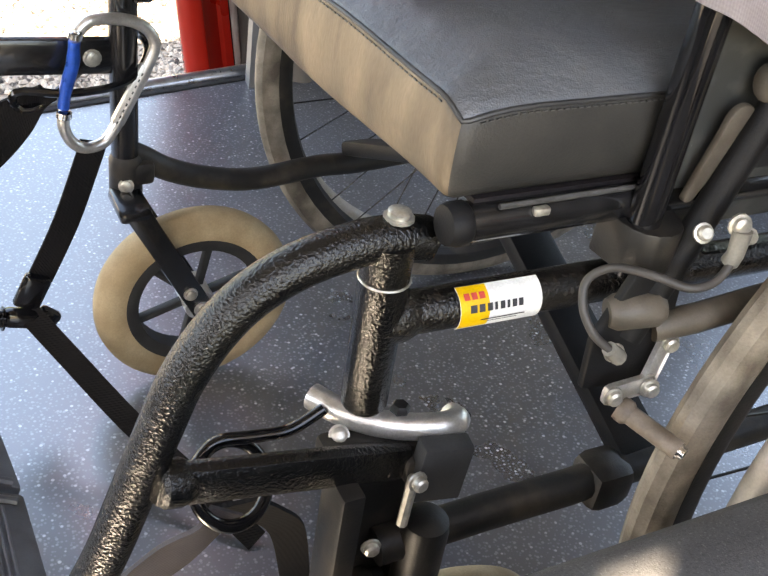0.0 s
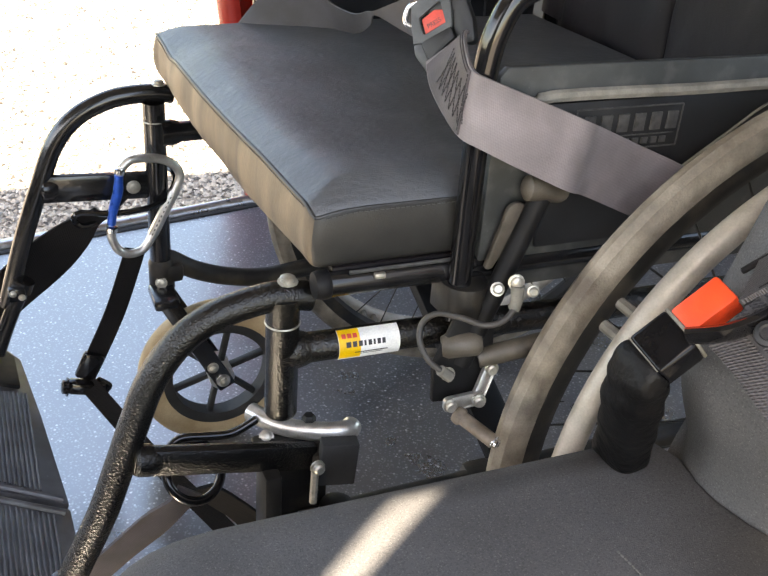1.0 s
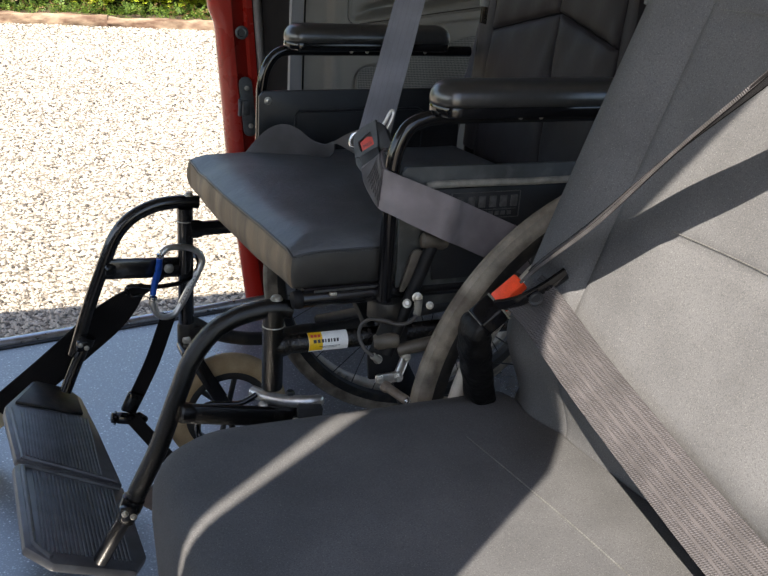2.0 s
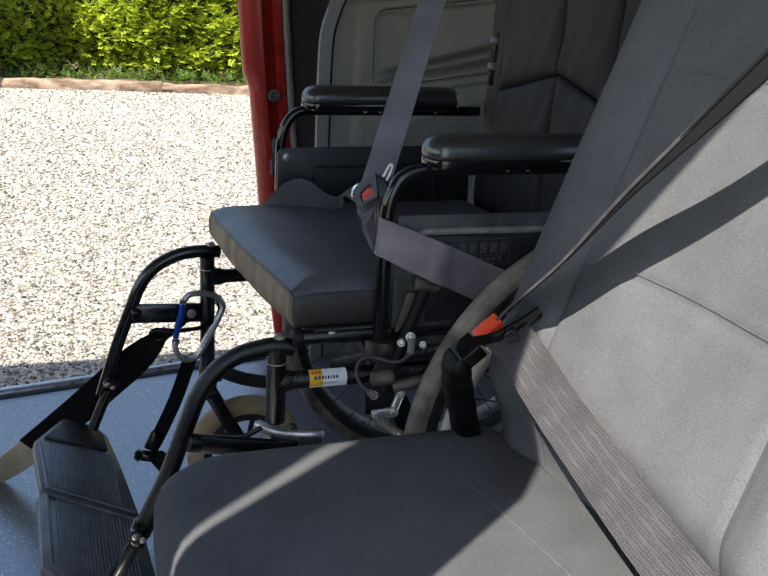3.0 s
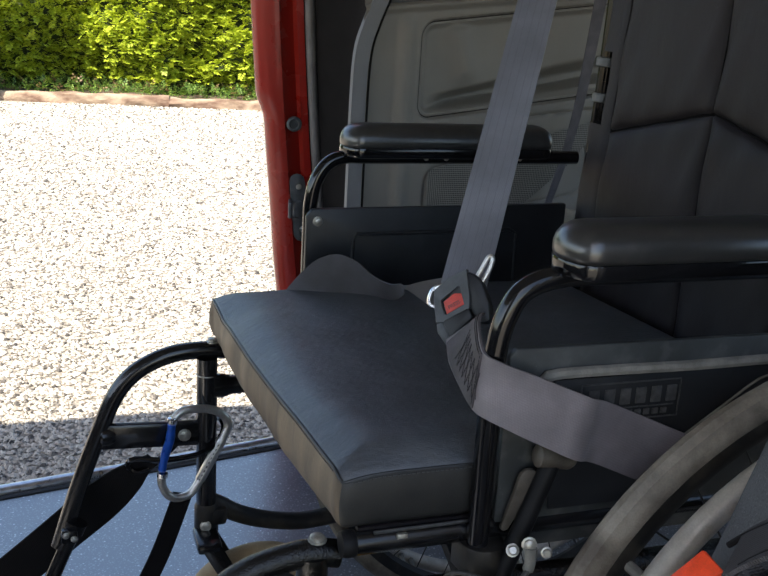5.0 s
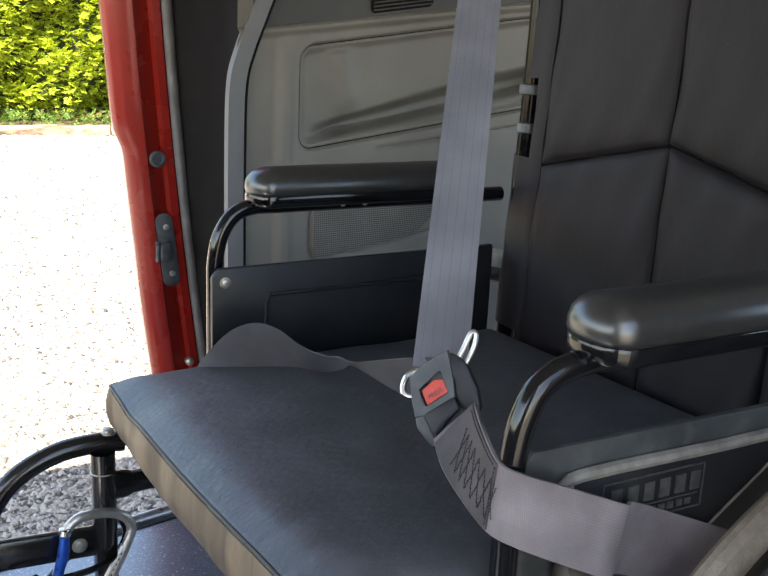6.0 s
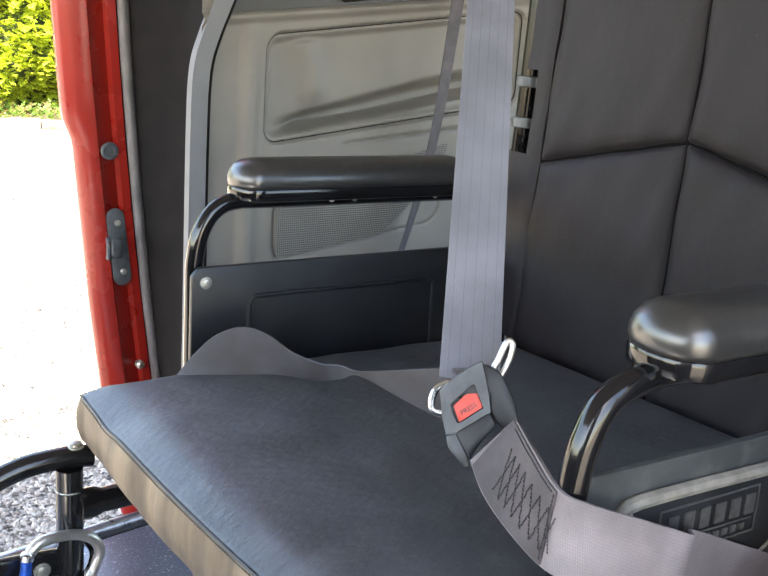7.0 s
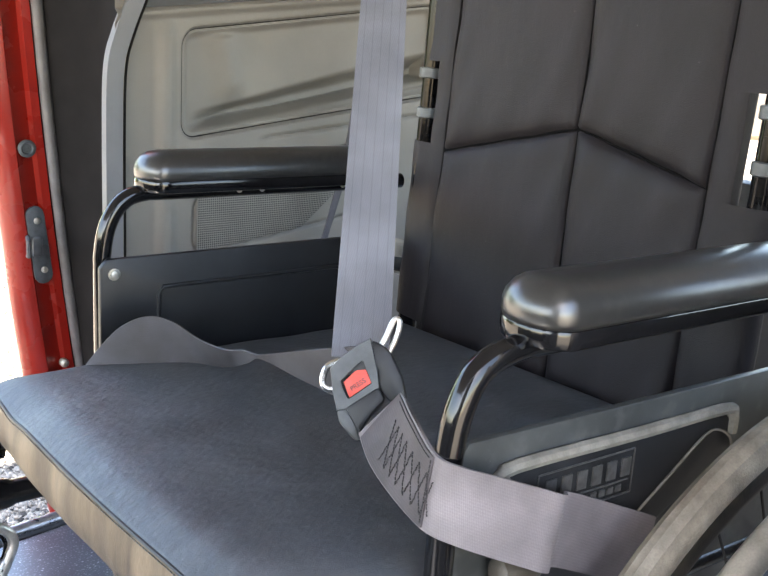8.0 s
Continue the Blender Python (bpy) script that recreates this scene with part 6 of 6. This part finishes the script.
# ---- the passenger seat ----
seat = thing("passenger_seat", (0.15, -0.37, FZ), "grey cloth vehicle seat with a belt buckled across it", "car seat")
SW0, SW1 = -0.108, -0.640      # its two sides
def back_x(z):
    return 0.307 + 0.347 * (z - 0.55)


def back_point(v, z, lift=0.0):
    """A point of the backrest's front, v from one side to the other."""
    narrow = 0.012 * smooth(0.6, 1.0, z)
    e = min(v, 1 - v)
    d = 0.055 * (1 - smooth(0.0, 0.07, e)) ** 1.5 * (0.15 + 0.85 * smooth(0.41, 0.50, z))    # the outer edge, rounded backwards
    d -= 0.018 * math.exp(-((e - 0.11) / 0.07) ** 2) * (0.6 + 0.4 * smooth(0.42, 0.52, z))   # the side bolsters
    d += 0.008 * smooth(0.2, 0.5, e)
    d += 0.005 * math.exp(-((e - 0.205) / 0.010) ** 2)
    d += 0.003 * math.exp(-((z - 0.638) / 0.005) ** 2) * smooth(0.30, 0.35, v) + 0.003 * math.exp(-((z - 0.810) / 0.005) ** 2) * smooth(0.20, 0.24, v)
    return Vector((back_x(z) + d + 0.055 * smooth(0.52, 0.405, z) - lift, SW0 - 0.02 - narrow + (SW1 - SW0 + 0.04 + 2 * narrow) * v, z))


def seat_outline(z, inset=0.0):
    """The cushion's outline in plan, rounded at the front, its rear edge following the backrest."""
    pts = []
    x0, y1, y0 = -0.062 + inset, SW0 - inset, SW1 + inset
    for cx, cy, r, a0 in ((x0 + 0.07, y1 - 0.07, 0.07, 90), (x0 + 0.07, y0 + 0.07, 0.07, 180)):
        for k in range(9):
            q = radians(a0 + 90 * k / 8)
            pts.append((cx + r * math.cos(q), cy + r * math.sin(q), z))
    for k in range(25):
        y = y0 + (y1 - y0) * k / 24
        v = min(1, max(0, (SW0 - 0.02 - y) / (SW0 - SW1 - 0.04)))
        pts.append((back_point(v, 0.412).x + 0.004 - 0.16 * inset - 0.02 * smooth(0.06, 0.0, v), y, z))
    return pts


b = B()
levels = [(0.24, 0.012), (0.30, 0.004), (0.36, 0.0), (0.392, 0.001), (0.408, 0.006), (0.417, 0.014), (0.4215, 0.026), (0.423, 0.042)]
rows = [[Vector(p) for p in seat_outline(z, i)] for z, i in levels]
vs = [[b.verts.new(p) for p in r] for r in rows]
n = len(vs[0])
for A, C in zip(vs, vs[1:]):
    for k in range(n):
        b.faces.new((A[k], A[(k + 1) % n], C[(k + 1) % n], C[k]))
b.faces.new(vs[-1])
b.faces.new(vs[0][::-1])
part("seat_base", b, M["seat_cloth"], seat, "grey woven cloth seat cushion")
b = B()
box(b, (0.18, -0.374, 0.14), (0.36, 0.40, 0.205), 0.02)
part("seat_plinth", b, M["trim_dark"], seat, "dark seat plinth")
b = B()
rows = []
for j in range(125):
    z = 0.405 + 0.62 * j / 124
    x = back_x(z)
    rows.append([(x + 0.11, SW0 - 0.03, z)] + [back_point(k / 96, z) for k in range(97)] + [(x + 0.11, SW1 + 0.03, z)])
loft(b, rows)
part("seat_back", b, M["seat_cloth"], seat, "grey woven cloth backrest")


def stitches(name, point, n, r=0.0006):
    """A dotted line of stitches in one mesh, too fine to pick apart."""
    b = B()
    for k in range(n):
        tube(b, [point((k + 0.1) / n), point((k + 0.7) / n)], r, 4)
    tagged(part(name, b, M["seam"], seat, "pale stitching"), kind="stuff")


stitches("yoke_stitching", lambda t: back_point(0.352 + 0.60 * t, 0.6435, 0.0006), 100)
stitches("yoke_stitching", lambda t: back_point(0.235 + 0.70 * t, 0.8155, 0.0006), 110)
stitches("cushion_stitching", lambda t: Vector((0.222 + 0.026 * math.sin(1.7 * t), -0.21 - 0.36 * t, 0.4236)), 120)

car_belt = thing("car_belt", (0.26, -0.3, 0.42), "grey-mauve seat belt fastened across the car seat", "seat belt")
b = B()
ribbon(b, [(0.272, -0.200, 0.560), (0.278, -0.225, 0.549), (0.279, -0.300, 0.523), (0.277, -0.389, 0.501), (0.276, -0.460, 0.484), (0.277, -0.54, 0.465), (0.280, -0.63, 0.44)], [(0.62, -0.05, 0.62), (0.62, -0.05, 0.62), (0.60, -0.05, 0.66), (0.58, -0.05, 0.68), (0.58, -0.05, 0.68), (0.58, -0.05, 0.68), (0.58, -0.05, 0.68)], 0.0445, 0.0018, 6)
lap_web = part("lap_webbing", b, M["belt_car"], car_belt, "grey-mauve coarse webbing")
LAP = [(0.272, -0.200, 0.560), (0.278, -0.225, 0.549), (0.279, -0.300, 0.523), (0.277, -0.389, 0.501), (0.276, -0.460, 0.484), (0.277, -0.54, 0.465), (0.280, -0.63, 0.44)]
across = Vector((0.59, -0.05, 0.66)).normalized()
out = Vector((-0.74, -0.17, 0.65)).normalized()
for off in (-0.0135, -0.0045, 0.0045, 0.0135):
    b = B()
    ribbon(b, [Vector(p) + across * off + out * 0.0008 for p in LAP], [across] * 7, 0.0022, 0.0012, 6)
    part("woven_stripe", b, M["belt_stripe"], lap_web, "dark woven stripe")
SHOULDER = [(0.278, -0.196, 0.576), (0.284, -0.211, 0.594), (0.2957, -0.2658, 0.6478), (0.3052, -0.3299, 0.7156), (0.3123, -0.3958, 0.7769), (0.325, -0.490, 0.866), (0.337, -0.598, 0.960)]
SHOULDER_SIDES = [(0.50, 0.80, -0.26), (0.50, 0.81, -0.26), (0.542, 0.806, -0.225), (0.64, 0.74, -0.16), (0.80, 0.60, -0.08), (0.96, 0.40, 0.0), (1.05, 0.22, 0.0)]
b = B()
ribbon(b, SHOULDER, SHOULDER_SIDES, 0.044, 0.0026, 6)
shoulder = part("shoulder_webbing", b, M["belt_car"], car_belt, "dark grey-mauve webbing turned on edge")
# dark cords along both edges paint the strap's shaded edge
for sign in (-1, 1):
    b = B()
    tube(b, [Vector(p) + Vector(q).normalized() * 0.0222 * sign for p, q in zip(SHOULDER, SHOULDER_SIDES)], 0.0019, 8, smooth=6)
    part("shaded_edge", b, M["belt_edge_shade"], shoulder, "dark edge cord, the strap's shaded edge painted in")
BL, BN = Vector((0.74, -0.10, 0.66)).normalized(), Vector((-0.66, -0.18, 0.72)).normalized()
R2 = turn_to(BL, BN)
C2 = Vector((0.2555, -0.1845, 0.5495))
b = B()
box(b, C2 - BL * 0.0175 - BN * 0.0085, (0.025, 0.0285, 0.018), 0.003, R2, 3)
cbk = part("buckle", b, M["post_black"], car_belt, "black plastic belt buckle")
b = B()
box(b, C2 - BL * 0.0048 - BN * 0.0085, (0.0022, 0.0275, 0.0172), 0.0008, R2)
part("buckle_lip", b, M["dust_ledge"], cbk, "pale worn lip")
wide = (R2.to_3x3() @ Vector((0, 1, 0))).normalized()
part("buckle_rim", tube(B(), [C2 - BL * 0.0292 + BN * 0.0006 + wide * w_ for w_ in (-0.0130, 0.0130)], 0.0004, 6), M["dust_ledge"], cbk, "pale worn rim")
def sleeve(rows, turns=28):
    """A rumpled flattened sleeve through (centre, half width, half thickness)."""
    cs = spline([c for c, _, _ in rows], 6)
    bm, rings = B(), []
    for k, c in enumerate(cs):
        u = k / (len(cs) - 1) * (len(rows) - 1)
        i = min(int(u), len(rows) - 2)
        hw, ht = (rows[i][a] + (rows[i + 1][a] - rows[i][a]) * (u - i) for a in (1, 2))
        d = (cs[min(k + 1, len(cs) - 1)] - cs[max(k - 1, 0)]).normalized()
        e = (wide - d * wide.dot(d)).normalized()
        n_ = d.cross(e)
        ring_ = []
        for j in range(turns):
            q = 2 * math.pi * j / turns
            co, si = math.cos(q), math.sin(q)
            g = 1 + 0.035 * math.sin(0.9 * k + 1.7 * math.sin(2 * q)) * min(1, k / 6)
            ring_.append(bm.verts.new(c + e * hw * g * math.copysign(abs(co) ** 0.6, co) + n_ * ht * g * math.copysign(abs(si) ** 0.6, si)))
        rings.append(ring_)
    for A, C in zip(rings, rings[1:]):
        for j in range(turns):
            bm.faces.new((A[j], A[(j + 1) % turns], C[(j + 1) % turns], C[j]))
    bm.faces.new(rings[0][::-1])
    bm.faces.new(rings[-1])
    return bm


b = sleeve([(C2 - BL * 0.0285 - BN * 0.0085, 0.0148, 0.0096), (C2 - BL * 0.0345 - BN * 0.0100, 0.0168, 0.0118), (Vector((0.2385, -0.1765, 0.5090)), 0.0164, 0.0128), (Vector((0.2440, -0.1695, 0.490)), 0.0170, 0.0136),
            (Vector((0.2535, -0.1595, 0.466)), 0.0163, 0.0132), (Vector((0.268, -0.143, 0.435)), 0.0170, 0.0132), (Vector((0.290, -0.115, 0.390)), 0.0170, 0.0130)])
part("stalk", b, M["sleeve"], cbk, "black folded sleeve")
b = B()
box(b, C2 + BL * 0.0110 - BN * 0.0080 + R2.to_3x3() @ Vector((0, 0.0030, 0)), (0.0300, 0.0185, 0.0150), 0.002, R2)
part("release_button", b, M["orange_button"], cbk, "bright orange-red release button")
b = B()
tube(b, [(0.250, -0.192, 0.545), (0.265, -0.205, 0.553), (0.284, -0.211, 0.565), (0.305, -0.213, 0.579)], 0.0042, 10, smooth=4, squash=2.2)
part("tongue", b, M["gloss_black"], car_belt, "black belt tongue")
b = B()
lathe(b, (0.2735, -0.2200, 0.5590), (-0.62, -0.35, 0.70), [(0.0066, 0), (0.0072, 0.001), (0.0068, 0.0026), (0.0045, 0.0032), (0.0036, 0.0022), (0.0005, 0.0022)], 16)
part("stop_button", b, M["plastic_black"], car_belt, "small black stop button on the webbing")
